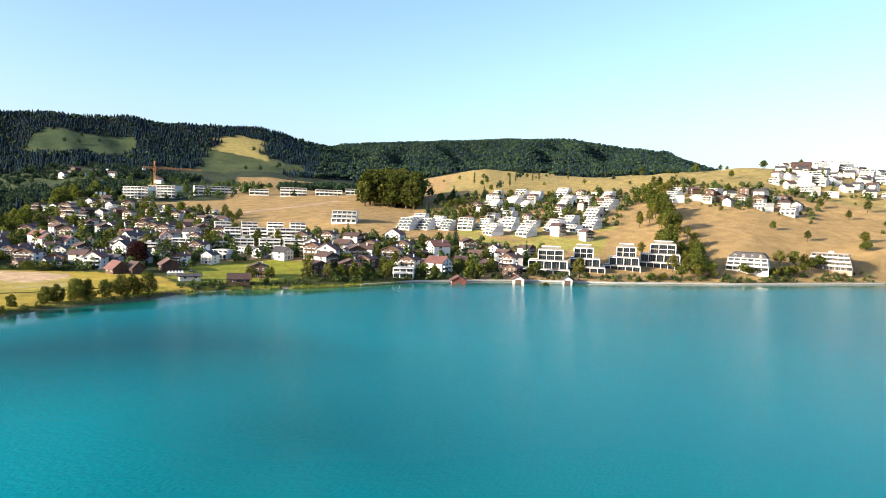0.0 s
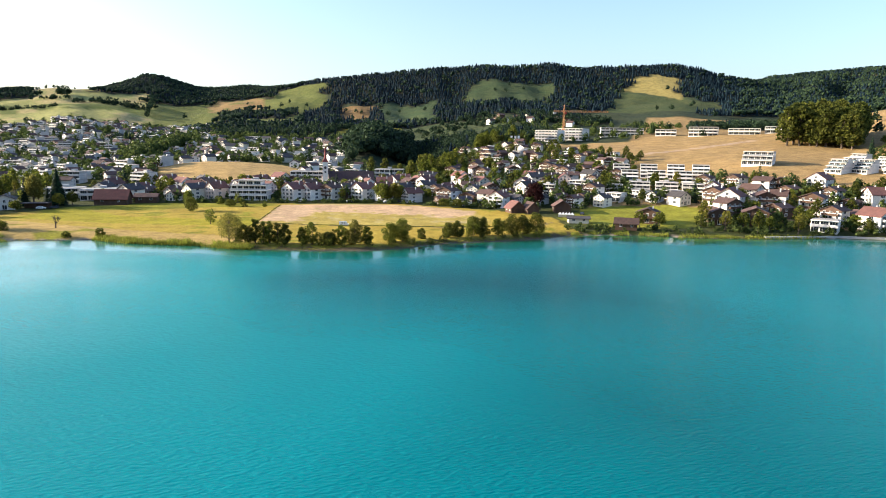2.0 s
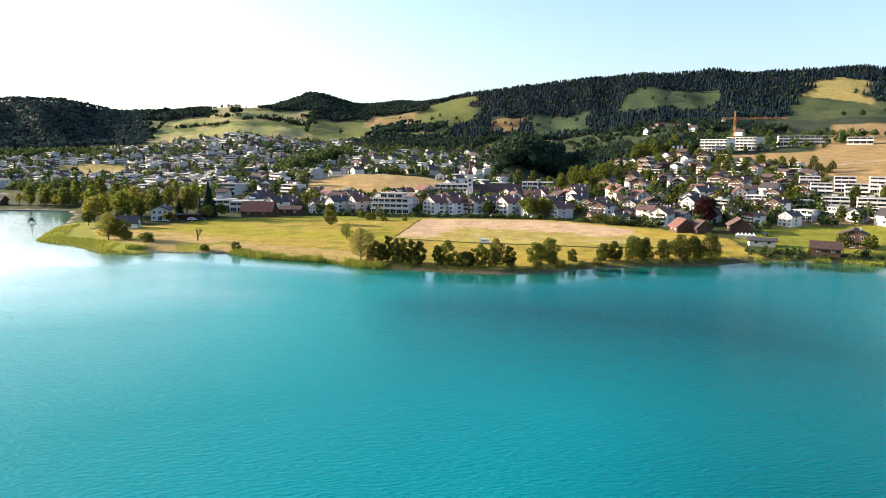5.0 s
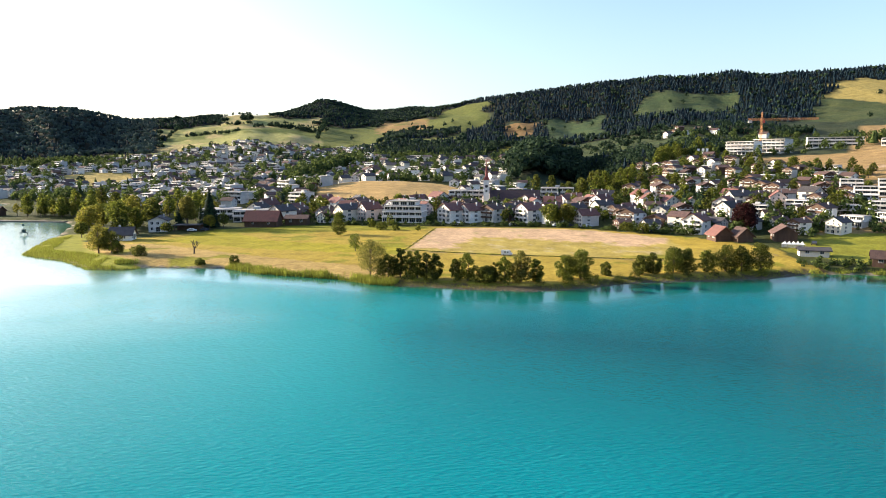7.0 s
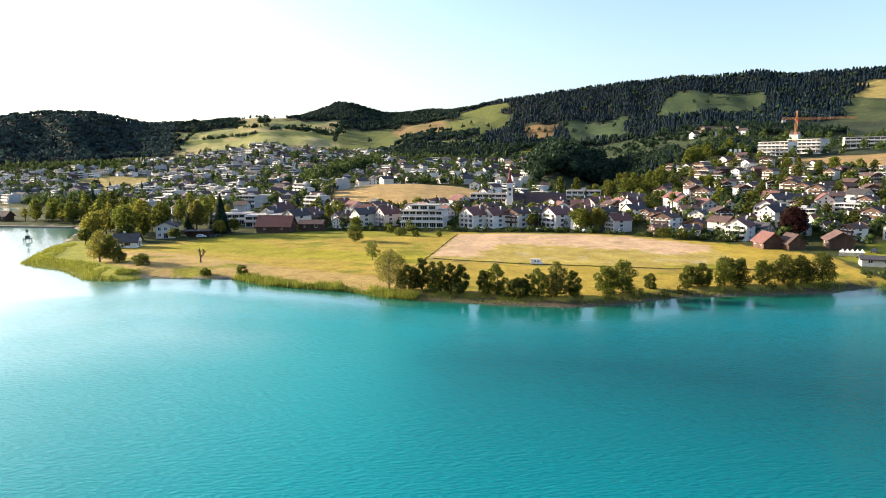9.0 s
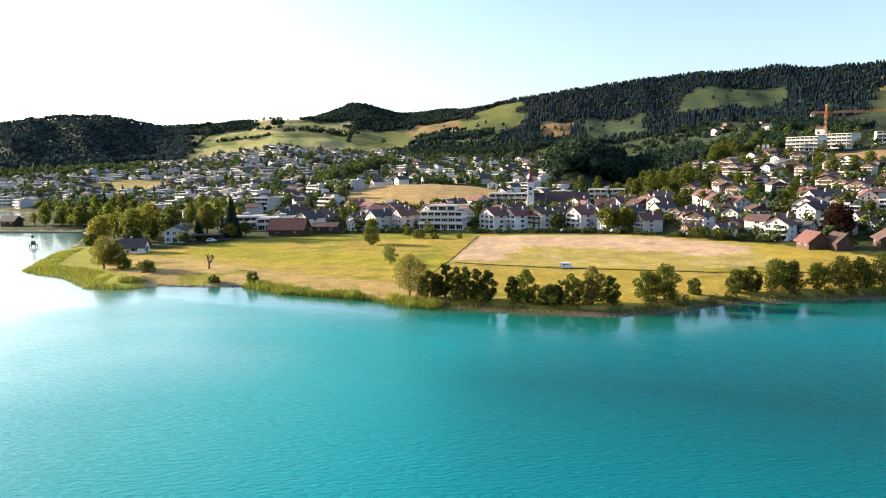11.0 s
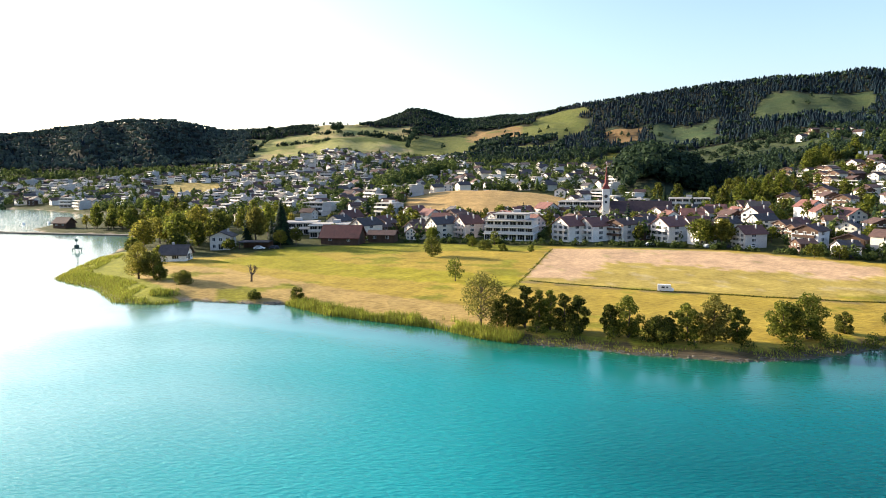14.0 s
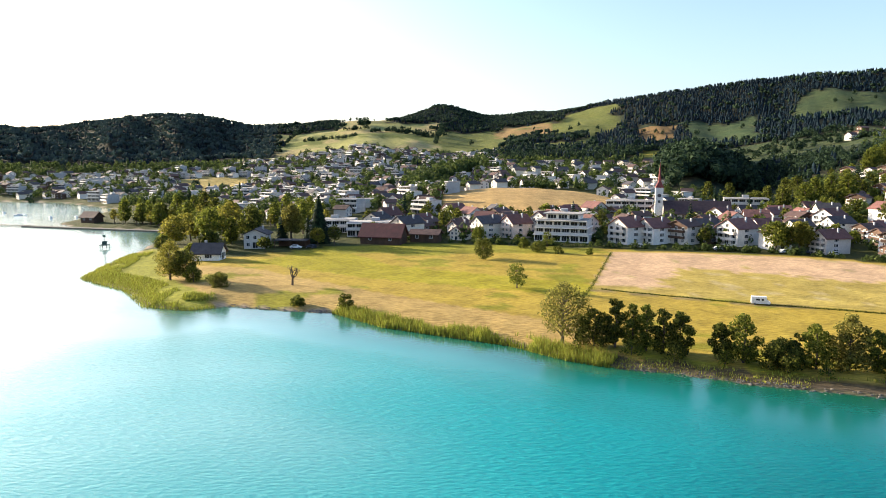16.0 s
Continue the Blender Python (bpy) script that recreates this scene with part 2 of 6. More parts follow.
# ---- small builders ----


def mesh_np(name, verts, faces, material=None):
    """A mesh from arrays of vertices and of triangles or quads."""
    verts, faces = np.asarray(verts, dtype=np.float32), np.asarray(faces, dtype=np.int32)
    me = bpy.data.meshes.new(name)
    k = faces.shape[1]
    me.vertices.add(len(verts))
    me.vertices.foreach_set("co", verts.ravel())
    me.loops.add(faces.size)
    me.loops.foreach_set("vertex_index", faces.ravel())
    me.polygons.add(len(faces))
    me.polygons.foreach_set("loop_start", np.arange(0, faces.size, k, dtype=np.int32))
    me.polygons.foreach_set("loop_total", np.full(len(faces), k, dtype=np.int32))
    me.polygons.foreach_set("use_smooth", np.zeros(len(faces), bool))
    me.update(calc_edges=True)
    if material:
        me.materials.append(material)
    return me


def part(name, bm, material, parent, label=""):
    """Links a bmesh as one mesh object under a thing or a part."""
    me = bpy.data.meshes.new(name)
    bm.to_mesh(me)
    bm.free()
    me.materials.append(material)
    ob = new(name, me)
    ob.parent = parent
    if label:
        tagged(ob, label)
    return ob


def share(ob, m, parent):
    """Another part on the mesh of ob."""
    o = new(ob.name.split(".")[0], ob.data)
    o.parent = parent
    o.matrix_basis = m
    return o


def box(bm, x0, x1, y0, y1, z0, z1):
    v = [bm.verts.new(p) for p in ((x0, y0, z0), (x1, y0, z0), (x1, y1, z0), (x0, y1, z0), (x0, y0, z1), (x1, y0, z1), (x1, y1, z1), (x0, y1, z1))]
    for f in ((3, 2, 1, 0), (4, 5, 6, 7), (0, 1, 5, 4), (1, 2, 6, 5), (2, 3, 7, 6), (3, 0, 4, 7)):
        bm.faces.new([v[i] for i in f])
    return bm


def boxes(*bs):
    bm = bmesh.new()
    for b in bs:
        box(bm, *b)
    return bm


def prism(bm, outline, y0, y1):
    """An outline in x, z pulled along y."""
    a = [bm.verts.new((x, y0, z)) for x, z in outline]
    b = [bm.verts.new((x, y1, z)) for x, z in outline]
    n = len(outline)
    bm.faces.new(a)
    bm.faces.new(b[::-1])
    for i in range(n):
        bm.faces.new((a[i], b[i], b[(i + 1) % n], a[(i + 1) % n]))
    return bm


def tube(bm, p, q, r0, r1, n=6):
    """A tapered stem from p to q."""
    p, q = Vector(p), Vector(q)
    z = (q - p).normalized()
    x = z.orthogonal().normalized()
    y = z.cross(x)
    a, b = [], []
    for i in range(n):
        w = 2 * math.pi * i / n
        d = x * math.cos(w) + y * math.sin(w)
        a.append(bm.verts.new(p + d * r0))
        b.append(bm.verts.new(q + d * r1))
    for i in range(n):
        bm.faces.new((a[i], a[(i + 1) % n], b[(i + 1) % n], b[i]))
    bm.faces.new(a[::-1])
    bm.faces.new(b)
    return bm


def empty(name, label, category, group=""):
    return tagged(new(name), label, category, group)

# ---- the land ----
# sections through the hills, seen from the origin: (bearing, distance, height)
SECTIONS_WEST = [
    [(-75, 700, 2), (-75, 1000, 20), (-75, 1700, 70), (-75, 2400, 40)],
    [(-37, 740, 1), (-37.3, 850, 5), (-37.6, 1050, 24), (-37.7, 1200, 42), (-38, 1700, 107), (-38, 2300, 60)],
    [(-30, 420, 1), (-30, 600, 2), (-29.9, 680, 4), (-30.1, 780, 9), (-30.3, 1000, 23), (-30.5, 1150, 35), (-30.2, 1700, 143), (-30, 2300, 70)],
    [(-27, 350, 1.5), (-27, 600, 2.5), (-27, 780, 8), (-27, 1050, 27), (-27.5, 1250, 45), (-27.2, 1700, 143), (-27, 2300, 70)],
    [(-24, 280, 2), (-23.3, 500, 3), (-23.7, 700, 5), (-24.3, 860, 12), (-24, 1050, 32), (-24.1, 1300, 52), (-24.4, 1700, 116), (-24, 2300, 60)],
    [(-15, 205, 1), (-15, 320, 2.6), (-14.8, 420, 4), (-14.9, 620, 11), (-14.9, 800, 24), (-15, 1050, 54), (-15.3, 1400, 100), (-15.5, 1650, 134), (-15, 2300, 90)],
    [(-8, 190, 1), (-8, 320, 2.8), (-8.7, 430, 4), (-8.6, 510, 14), (-8.5, 600, 12), (-8.4, 800, 25), (-8.3, 1150, 54), (-8.2, 1500, 100), (-9.2, 2000, 204), (-8, 2600, 120)],
    [(-5.6, 180, 1), (-5.6, 320, 3), (-5.6, 430, 5), (-5.6, 520, 18), (-5.6, 600, 13), (-5.4, 800, 27), (-5.4, 1150, 56), (-5.4, 1500, 96), (-5.2, 2000, 160), (-5, 2600, 120)],
    [(-2, 178, 1), (-2, 320, 3), (-2.9, 425, 5), (-2.7, 520, 18), (-2.6, 590, 14), (-2.4, 700, 24), (-2.1, 1000, 46), (-2, 1300, 80), (-1.8, 2000, 180), (-1.8, 2600, 120)],
    [(4, 174, 1), (4, 320, 3), (4, 430, 5), (3.8, 510, 10), (3.5, 560, 11), (4.1, 800, 28), (4.3, 1000, 50), (4.5, 1300, 92), (4.6, 1650, 175), (4.6, 2400, 130)],
]
SECTIONS_EAST = [
    [(11, 176, 1), (11, 310, 3), (10.5, 400, 5), (11.6, 560, 10), (12.3, 800, 31), (12.7, 1050, 62), (12.9, 1250, 92), (13.1, 1600, 202), (13, 2400, 140)],
    [(23, 196, 1), (23, 270, 2.5), (22.7, 330, 4), (22, 430, 15), (21.6, 520, 27), (21.2, 650, 40), (20.8, 900, 66), (20.4, 1300, 121), (20.2, 1600, 210), (20, 2400, 150)],
    [(30, 212, 1), (30, 250, 2.2), (29.6, 310, 5), (28.7, 420, 16), (28.1, 540, 31), (27.8, 640, 37), (27.3, 900, 58), (26.9, 1300, 111), (26.6, 1600, 206), (26, 2400, 150)],
    [(40, 240, 1), (39, 300, 4), (38.2, 340, 8), (37.1, 430, 17), (36.6, 480, 27), (35.8, 600, 40), (35.6, 650, 44), (34.8, 900, 60), (34.2, 1250, 105), (33.5, 1500, 167), (33.8, 1650, 215), (34, 2400, 150)],
    [(49, 258, 1), (48.4, 288, 3), (46.9, 350, 11), (45.4, 440, 25), (44.6, 520, 35), (43.9, 620, 46), (42.4, 1000, 62), (41, 2300, 238), (41, 3200, 150)],
    [(55, 290, 1), (54.6, 325, 4), (53.6, 357, 11), (52.3, 420, 21), (51, 520, 31), (50, 640, 49), (49.1, 800, 60), (48, 1200, 90), (46.8, 2300, 254), (46, 3200, 150)],
    [(61, 305, 1), (60.8, 335, 3.2), (59.8, 370, 10), (59.2, 400, 17), (58.2, 460, 26), (56.7, 580, 45), (55.5, 750, 71), (53.9, 1000, 97), (53, 1300, 108), (52.7, 2300, 268), (52, 3200, 160)],
    [(69, 320, 1), (68.8, 352, 3.2), (67.6, 385, 10), (67.2, 405, 16), (66, 460, 26), (64.4, 580, 47), (62.9, 760, 73), (61.3, 1200, 100), (59.8, 2300, 272), (59, 3200, 160)],
    [(77, 345, 1), (76.6, 380, 3.4), (75.4, 412, 12), (74.6, 450, 26), (72.4, 600, 57), (71, 760, 83), (70, 1000, 88), (67.6, 2300, 220), (67, 3200, 140)],
    [(83, 382, 1), (82.8, 408, 3.2), (81.6, 440, 16), (80.1, 520, 37), (78.7, 620, 59), (77.2, 800, 93), (77, 1000, 95), (76, 2300, 120)],
    [(88, 430, 1), (87.6, 462, 3.4), (86.5, 500, 19), (84.7, 620, 46), (83.5, 740, 74), (82.7, 850, 95), (82, 1000, 96), (82, 2300, 110)],
    [(112, 800, 1), (110, 900, 25), (108, 1100, 70), (106, 1400, 95), (105, 2300, 110)],
]
SHORE = [(-5000, 1500), (-1500, 950), (-900, 760), (-500, 601), (-430, 590), (-330, 520), (-296, 440), (-284, 402), (-250, 374), (-207, 375),
         (-186, 345), (-178, 323), (-168, 300), (-163, 284), (-156, 262), (-146, 236), (-122, 221), (-105, 203), (-94, 201), (-87, 206),
         (-75, 204), (-60, 203), (-46, 192), (-31, 186), (-20, 182), (-10, 174), (-1, 170.5), (7, 169), (15, 166), (33, 162),
         (45, 164), (55, 168.5), (63, 173), (75, 175), (88, 176), (107, 179), (124, 187), (150, 183), (172, 172), (200, 165),
         (234, 161), (262, 147), (289, 130), (321, 97), (378, 54), (471, -3)]
LAND = SHORE + [(700, -120), (1100, -260), (5000, -900), (5000, 5000), (-5000, 5000)]

AZ = np.radians(np.arange(-85, 118.01, 0.4))
RD = 130.0 * 1.0125 ** np.arange(0, 285)


def shore_distance(x, y):
    """Metres from the waterline: positive on land, negative on the lake."""
    x, y = np.asarray(x, float), np.asarray(y, float)
    best = np.full(x.shape, 1e9)
    inside = np.zeros(x.shape, bool)
    n = len(LAND)
    for i in range(n):
        (ax, ay), (bx, by) = LAND[i], LAND[(i + 1) % n]
        if i < len(SHORE) + 2:
            ex, ey = bx - ax, by - ay
            k = np.clip(((x - ax) * ex + (y - ay) * ey) / (ex * ex + ey * ey), 0, 1)
            best = np.minimum(best, np.hypot(x - ax - k * ex, y - ay - k * ey))
        cross = ((ay > y) != (by > y)) & (x < (bx - ax) * (y - ay) / (by - ay + 1e-12) + ax)
        inside ^= cross
    return np.where(inside, best, -best)


def fbm(x, y, scale, seed):
    """Smooth noise from a few turned sine waves, -1 to 1."""
    rng = np.random.RandomState(seed)
    out = np.zeros(np.shape(x))
    for k in range(9):
        a, ph, f = rng.uniform(0, math.tau), rng.uniform(0, math.tau), (1 + 0.55 * k) / scale
        out += np.sin((np.cos(a) * x + np.sin(a) * y) * f * math.tau + ph + 1.3 * np.sin((np.sin(a) * x - np.cos(a) * y) * f * 3.1 + ph)) / (1 + 0.5 * k)
    return out / 3.2


def smooth(a, b, v):
    t = np.clip((v - a) / (b - a), 0, 1)
    return t * t * (3 - 2 * t)


GA, GR = np.meshgrid(AZ, RD)
GX, GY = np.sin(GA) * GR, np.cos(GA) * GR
sections = SECTIONS_WEST + SECTIONS_EAST
GZ = np.zeros(GA.shape)
for i, r in enumerate(RD):
    sa = [np.interp(math.log(r), [math.log(p[1]) for p in s], [p[0] for p in s]) for s in sections]
    sz = [np.interp(r, [p[1] for p in s], [p[2] for p in s]) for s in sections]
    GZ[i] = np.interp(np.degrees(AZ), sa, sz)
for _ in range(4):                                       # round off the sections
    GZ[:, 1:-1] = (GZ[:, :-2] + 2 * GZ[:, 1:-1] + GZ[:, 2:]) / 4
    GZ[1:-1] = (GZ[:-2] + 2 * GZ[1:-1] + GZ[2:]) / 4
GZ += fbm(GX, GY, 260, 3) * 5 * smooth(650, 1300, GR) + fbm(GX, GY, 90, 4) * 1.6 * smooth(380, 700, GR)
GZ += fbm(GX, GY, 45, 5) * 0.22
GZ += 17 * np.exp(-((np.degrees(GA) - 9.2) / 1.9) ** 2 - ((GR - 700) / 95) ** 2)
GZ -= 7 * np.exp(-((np.degrees(GA) - 13.6) / 2.2) ** 2 - ((GR - 600) / 130) ** 2)
# spurs and gullies down the wooded ridge, a notch in its crest, and folds in the farther range
BEAR = np.degrees(GA)
spur = np.sin(BEAR * 1.05 + 1.3 * np.sin(BEAR * 0.41 + 0.5)) + 0.55 * np.sin(BEAR * 2.45 + 0.012 * GR)
GZ += 3.0 * spur * smooth(1020, 1260, GR) * smooth(1600, 1450, GR) * smooth(1, 7, BEAR) * smooth(29.5, 26.5, BEAR)
GZ += 11 * spur * smooth(1250, 1600, GR) * smooth(2260, 1950, GR) * smooth(40, 46, BEAR)
GZ += (7 * np.exp(-((BEAR - 23.6) / 1.3) ** 2) - 5 * np.exp(-((BEAR - 26.6) / 0.9) ** 2)) * smooth(1350, 1550, GR) * smooth(1900, 1700, GR)
GZ += 9 * spur * smooth(1120, 1300, GR) * smooth(1690, 1500, GR) * smooth(-22, -25, BEAR)
SD = shore_distance(GX, GY)
bank = np.minimum(0.12 + 0.16 * np.clip(SD, 0, None), 0.9 + 0.02 * SD)
GZ = np.where(SD > 0, np.minimum(np.maximum(GZ, 0.7), bank + smooth(4, 90, SD) * 130 + smooth(80, 300, SD) * 300), np.maximum(SD * 0.16, -7) - 0.1)


def height(x, y):
    """The ground's height at a place."""
    a, r = math.atan2(x, y), math.hypot(x, y)
    i = min(max(math.log(r / 130.0) / math.log(1.0125), 0), len(RD) - 1.001)
    j = min(max((a - AZ[0]) / (AZ[1] - AZ[0]), 0), len(AZ) - 1.001)
    i0, j0 = int(i), int(j)
    u, v = i - i0, j - j0
    return float((GZ[i0, j0] * (1 - u) + GZ[i0 + 1, j0] * u) * (1 - v) + (GZ[i0, j0 + 1] * (1 - u) + GZ[i0 + 1, j0 + 1] * u) * v)


def shore_at(x, y):
    """Metres from the waterline at one place."""
    i = int(min(max(math.log(math.hypot(x, y) / 130.0) / math.log(1.0125), 0), len(RD) - 1))
    j = int(min(max((math.atan2(x, y) - AZ[0]) / (AZ[1] - AZ[0]), 0), len(AZ) - 1))
    return SD[i, j]


def inside(x, y, poly):
    odd = False
    for (ax, ay), (bx, by) in zip(poly, poly[1:] + poly[:1]):
        if (ay > y) != (by > y) and x < (bx - ax) * (y - ay) / (by - ay) + ax:
            odd = not odd
    return odd


def polar(az, d):
    return math.sin(radians(az)) * d, math.cos(radians(az)) * d


def in_poly(x, y, poly):
    inside = np.zeros(np.shape(x), bool)
    for i in range(len(poly)):
        (ax, ay), (bx, by) = poly[i], poly[(i + 1) % len(poly)]
        inside ^= ((ay > y) != (by > y)) & (x < (bx - ax) * (y - ay) / (by - ay + 1e-12) + ax)
    return inside


def near_line(x, y, line, w):
    best = np.full(np.shape(x), 1e9)
    for (ax, ay), (bx, by) in zip(line, line[1:]):
        k = np.clip(((x - ax) * (bx - ax) + (y - ay) * (by - ay)) / ((bx - ax) ** 2 + (by - ay) ** 2), 0, 1)
        best = np.minimum(best, np.hypot(x - ax - k * (bx - ax), y - ay - k * (by - ay)))
    return best < w


# what is wooded, as bearing and distance bands: (bearing from, to, distance from, to)
WOODS = [(-80, -22, 1130, 1860), (-22, -17, 1500, 1900), (-13, -9.5, 1640, 2080), (-9.5, -5, 1520, 2080), (-5, 5, 1480, 2080), (5, 39, 1300, 1760),
         (37, 72, 1080, 2420), (-6, 6, 900, 1090), (-4, 2, 1150, 1300), (3, 26, 985, 1330), (20, 30, 1080, 1330), (7.0, 12.6, 615, 800), (12.5, 19, 600, 710),
         (12, 18.5, 700, 760), (37, 46, 760, 900), (19.5, 25.5, 650, 740), (22, 30, 900, 985), (-12.6, -6, 840, 890)]
CLEARINGS = [(17.2, 24.2, 1190, 1430), (9.6, 14.4, 1040, 1290), (5.9, 9.0, 1090, 1300), (30.2, 34.6, 1290, 1520), (29.3, 38, 1120, 1310), (0.3, 4.7, 1290, 1620),
             (-4.6, -0.6, 1360, 1580), (51, 60, 900, 1180), (25.5, 30.2, 1040, 1120)]


def wooded(az, d):
    wob = fbm(az * 14, d * 0.3, 60, 8)
    a, r = az + wob * 0.9, d + wob * 45
    inside = np.zeros(np.shape(a), bool)
    for a0, a1, d0, d1 in WOODS:
        inside |= (a > a0) & (a < a1) & (r > d0) & (r < d1)
    for a0, a1, d0, d1 in CLEARINGS:
        inside &= ~((a > a0) & (a < a1) & (r > d0) & (r < d1))
    return inside


GREEN, YELLOW, STRAW, DRY = (0.255, 0.258, 0.018), (0.415, 0.325, 0.042), (0.60, 0.44, 0.235), (0.365, 0.260, 0.098)
SHADED_GRASS, LAWN, GARDEN = (0.027, 0.048, 0.024), (0.25, 0.27, 0.025), (0.048, 0.066, 0.016)
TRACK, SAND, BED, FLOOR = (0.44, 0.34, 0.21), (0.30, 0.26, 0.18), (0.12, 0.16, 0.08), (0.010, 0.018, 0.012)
DEG = np.degrees(GA)
FIELD = np.empty((*GA.shape, 3))
FIELD[:] = GARDEN


def paint(mask, colour):
    FIELD[mask] = colour


wave = fbm(GX, GY, 70, 11)
# eastern slopes: deep shade painted into the grass colour
paint((DEG > 3) & (GR > 560), SHADED_GRASS)
paint((DEG > 33) & (GR > 300) & (GR < 1000), DRY)
paint((DEG > 52) & (GR > 640) & (GR < 1300), (0.33, 0.27, 0.085))
paint((DEG > 56) & (DEG < 70) & (GR > 395) & (GR < 470) & (wave > -0.2), (0.34, 0.32, 0.07))
paint((DEG < -8.5) & (DEG > -25) & (GR > 1060), (0.29, 0.31, 0.090))
paint((DEG < -8.5) & (DEG > -25) & (GR > 1060) & (fbm(GX, GY, 190, 14) > 0.15), (0.40, 0.355, 0.135))
paint((DEG > -22) & (DEG < -9) & (np.abs(GR - 1320 - 40 * wave) < 45), (0.12, 0.16, 0.03))
paint((DEG > -9) & (DEG < 5) & (GR > 1050), (0.13, 0.16, 0.035))
paint((DEG > -4.8) & (DEG < -0.4) & (GR > 1340) & (GR < 1590) & (wave > -0.3), (0.27, 0.19, 0.07))
paint((DEG > 6) & (DEG < 9.3) & (GR > 1110) & (GR < 1290), (0.20, 0.135, 0.05))
# ridge clearings and the strip below: green lowered to imitate shade
paint((DEG > 17) & (DEG < 24.5) & (GR > 1180) & (GR < 1440), (0.046, 0.080, 0.030))
paint((DEG > 9.4) & (DEG < 14.6) & (GR > 1030) & (GR < 1300), (0.046, 0.085, 0.032))
paint((DEG > 12.5) & (DEG < 22) & (GR > 800) & (GR < 985), (0.046, 0.074, 0.028))
paint((DEG > 5) & (DEG < 11.5) & (GR > 920) & (GR < 985), (0.27, 0.25, 0.03))
# high clearing: shadow painted over its lower part, sunlit yellow kept above
paint((DEG > 29) & (DEG < 38.5) & (GR > 1100) & (GR < 1390), (0.060, 0.088, 0.030))
paint((DEG > 29.6) & (DEG < 34.8) & (GR > 1375 - 18 * (DEG - 31)) & (GR < 1580), (0.34, 0.29, 0.08))
paint((DEG > -9.2) & (DEG < 3.2) & (GR > 430) & (GR < 560) & (GR + 9 * np.abs(DEG + 3) < 590), (0.52, 0.37, 0.13))
paint((DEG > -28.6) & (DEG < -24) & (GR > 760) & (GR < 905), (0.40, 0.33, 0.09))
DRY_TERRACE = [polar(a, d) for a, d in ((26.6, 522), (30, 512), (35, 470), (35, 600), (30, 606), (26.6, 596))]
LAWN_AREA = [(132, 222), (142, 200), (178, 188), (222, 216), (208, 244), (168, 256)]
MEADOW = [(-140, 262), (-150, 236), (-120, 215), (0, 165), (35, 158), (110, 172), (128, 190), (132, 225), (112, 262), (70, 297), (5, 308), (-52, 316), (-92, 300), (-122, 268)]
paint(in_poly(GX, GY, MEADOW), YELLOW)
paint(in_poly(GX, GY, MEADOW) & (wave + 0.5 * fbm(GX, GY * 3, 60, 21) > 0.35), GREEN)
paint(in_poly(GX, GY, [(-92, 300), (-108, 262), (-60, 240), (-4, 222), (4, 236), (-60, 262)]), (0.345, 0.325, 0.018))
paint(in_poly(GX, GY, [(-52, 316), (-95, 302), (-92, 286), (-20, 292), (5, 296), (5, 308)]), GREEN)
paint(in_poly(GX, GY, [(-128, 255), (-112, 212), (-40, 192), (-10, 178), (0, 190), (-60, 225), (-100, 250)]) & (wave < 0.5), (0.44, 0.325, 0.095))
paint(in_poly(GX, GY, [(9, 300), (-2.5, 232), (34, 222), (62, 214), (100, 218), (104, 262), (70, 294)]), (0.43, 0.355, 0.075))
ragged = 7 * fbm(GX, GY, 24, 17)
strip = in_poly(GX, GY, [(9, 300), (-2.5, 232), (34, 222), (62, 214), (100, 218), (104, 262), (70, 294)])
paint(strip & in_poly(GX + ragged, GY + ragged, [(4, 304), (-4, 236), (17, 236), (22, 266), (50, 262), (88, 238), (104, 250), (96, 274), (66, 300)]), STRAW)
paint(strip & (fbm(GX, GY, 16, 18) + 0.6 * wave > 0.62), (0.47, 0.40, 0.16))
paint(near_line(GX, GY, [(-2.5, 231), (34, 219), (70, 210), (115, 206), (128, 214)], 0.9), (0.26, 0.21, 0.08))
paint(in_poly(GX, GY, [(-170, 292), (-152, 236), (-122, 216), (-100, 200), (-90, 206), (-106, 222), (-124, 240), (-138, 262), (-146, 296)]), (0.27, 0.295, 0.028))
paint(in_poly(GX, GY, DRY_TERRACE), DRY)
paint(in_poly(GX, GY, LAWN_AREA), LAWN)
paint(near_line(GX, GY, [polar(34.5, 500), polar(37.5, 520), polar(41, 545), polar(43, 580)], 3.5), TRACK)
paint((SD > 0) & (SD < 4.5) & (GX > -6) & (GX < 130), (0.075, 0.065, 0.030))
paint((SD > 0) & (SD < 1.4), SAND)
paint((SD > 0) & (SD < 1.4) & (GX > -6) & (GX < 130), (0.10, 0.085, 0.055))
paint(SD <= 0, BED)
# ground below the trees set near black
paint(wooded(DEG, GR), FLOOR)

FIELD *= (0.91, 0.84, 0.92)
ni, nj = GA.shape
ids = np.arange(ni * nj).reshape(ni, nj)
quads = np.stack([ids[:-1, :-1], ids[:-1, 1:], ids[1:, 1:], ids[1:, :-1]], -1).reshape(-1, 4)
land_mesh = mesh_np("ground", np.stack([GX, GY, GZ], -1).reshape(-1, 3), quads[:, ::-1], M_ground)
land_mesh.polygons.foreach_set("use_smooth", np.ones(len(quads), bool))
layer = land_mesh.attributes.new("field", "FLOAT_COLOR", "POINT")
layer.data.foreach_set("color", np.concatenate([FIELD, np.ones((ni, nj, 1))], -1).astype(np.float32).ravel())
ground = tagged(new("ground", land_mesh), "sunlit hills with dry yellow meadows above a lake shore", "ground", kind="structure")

# the lake reaches out to the horizon on every side
WA = np.radians(np.arange(-180, 180.01, 1.0))
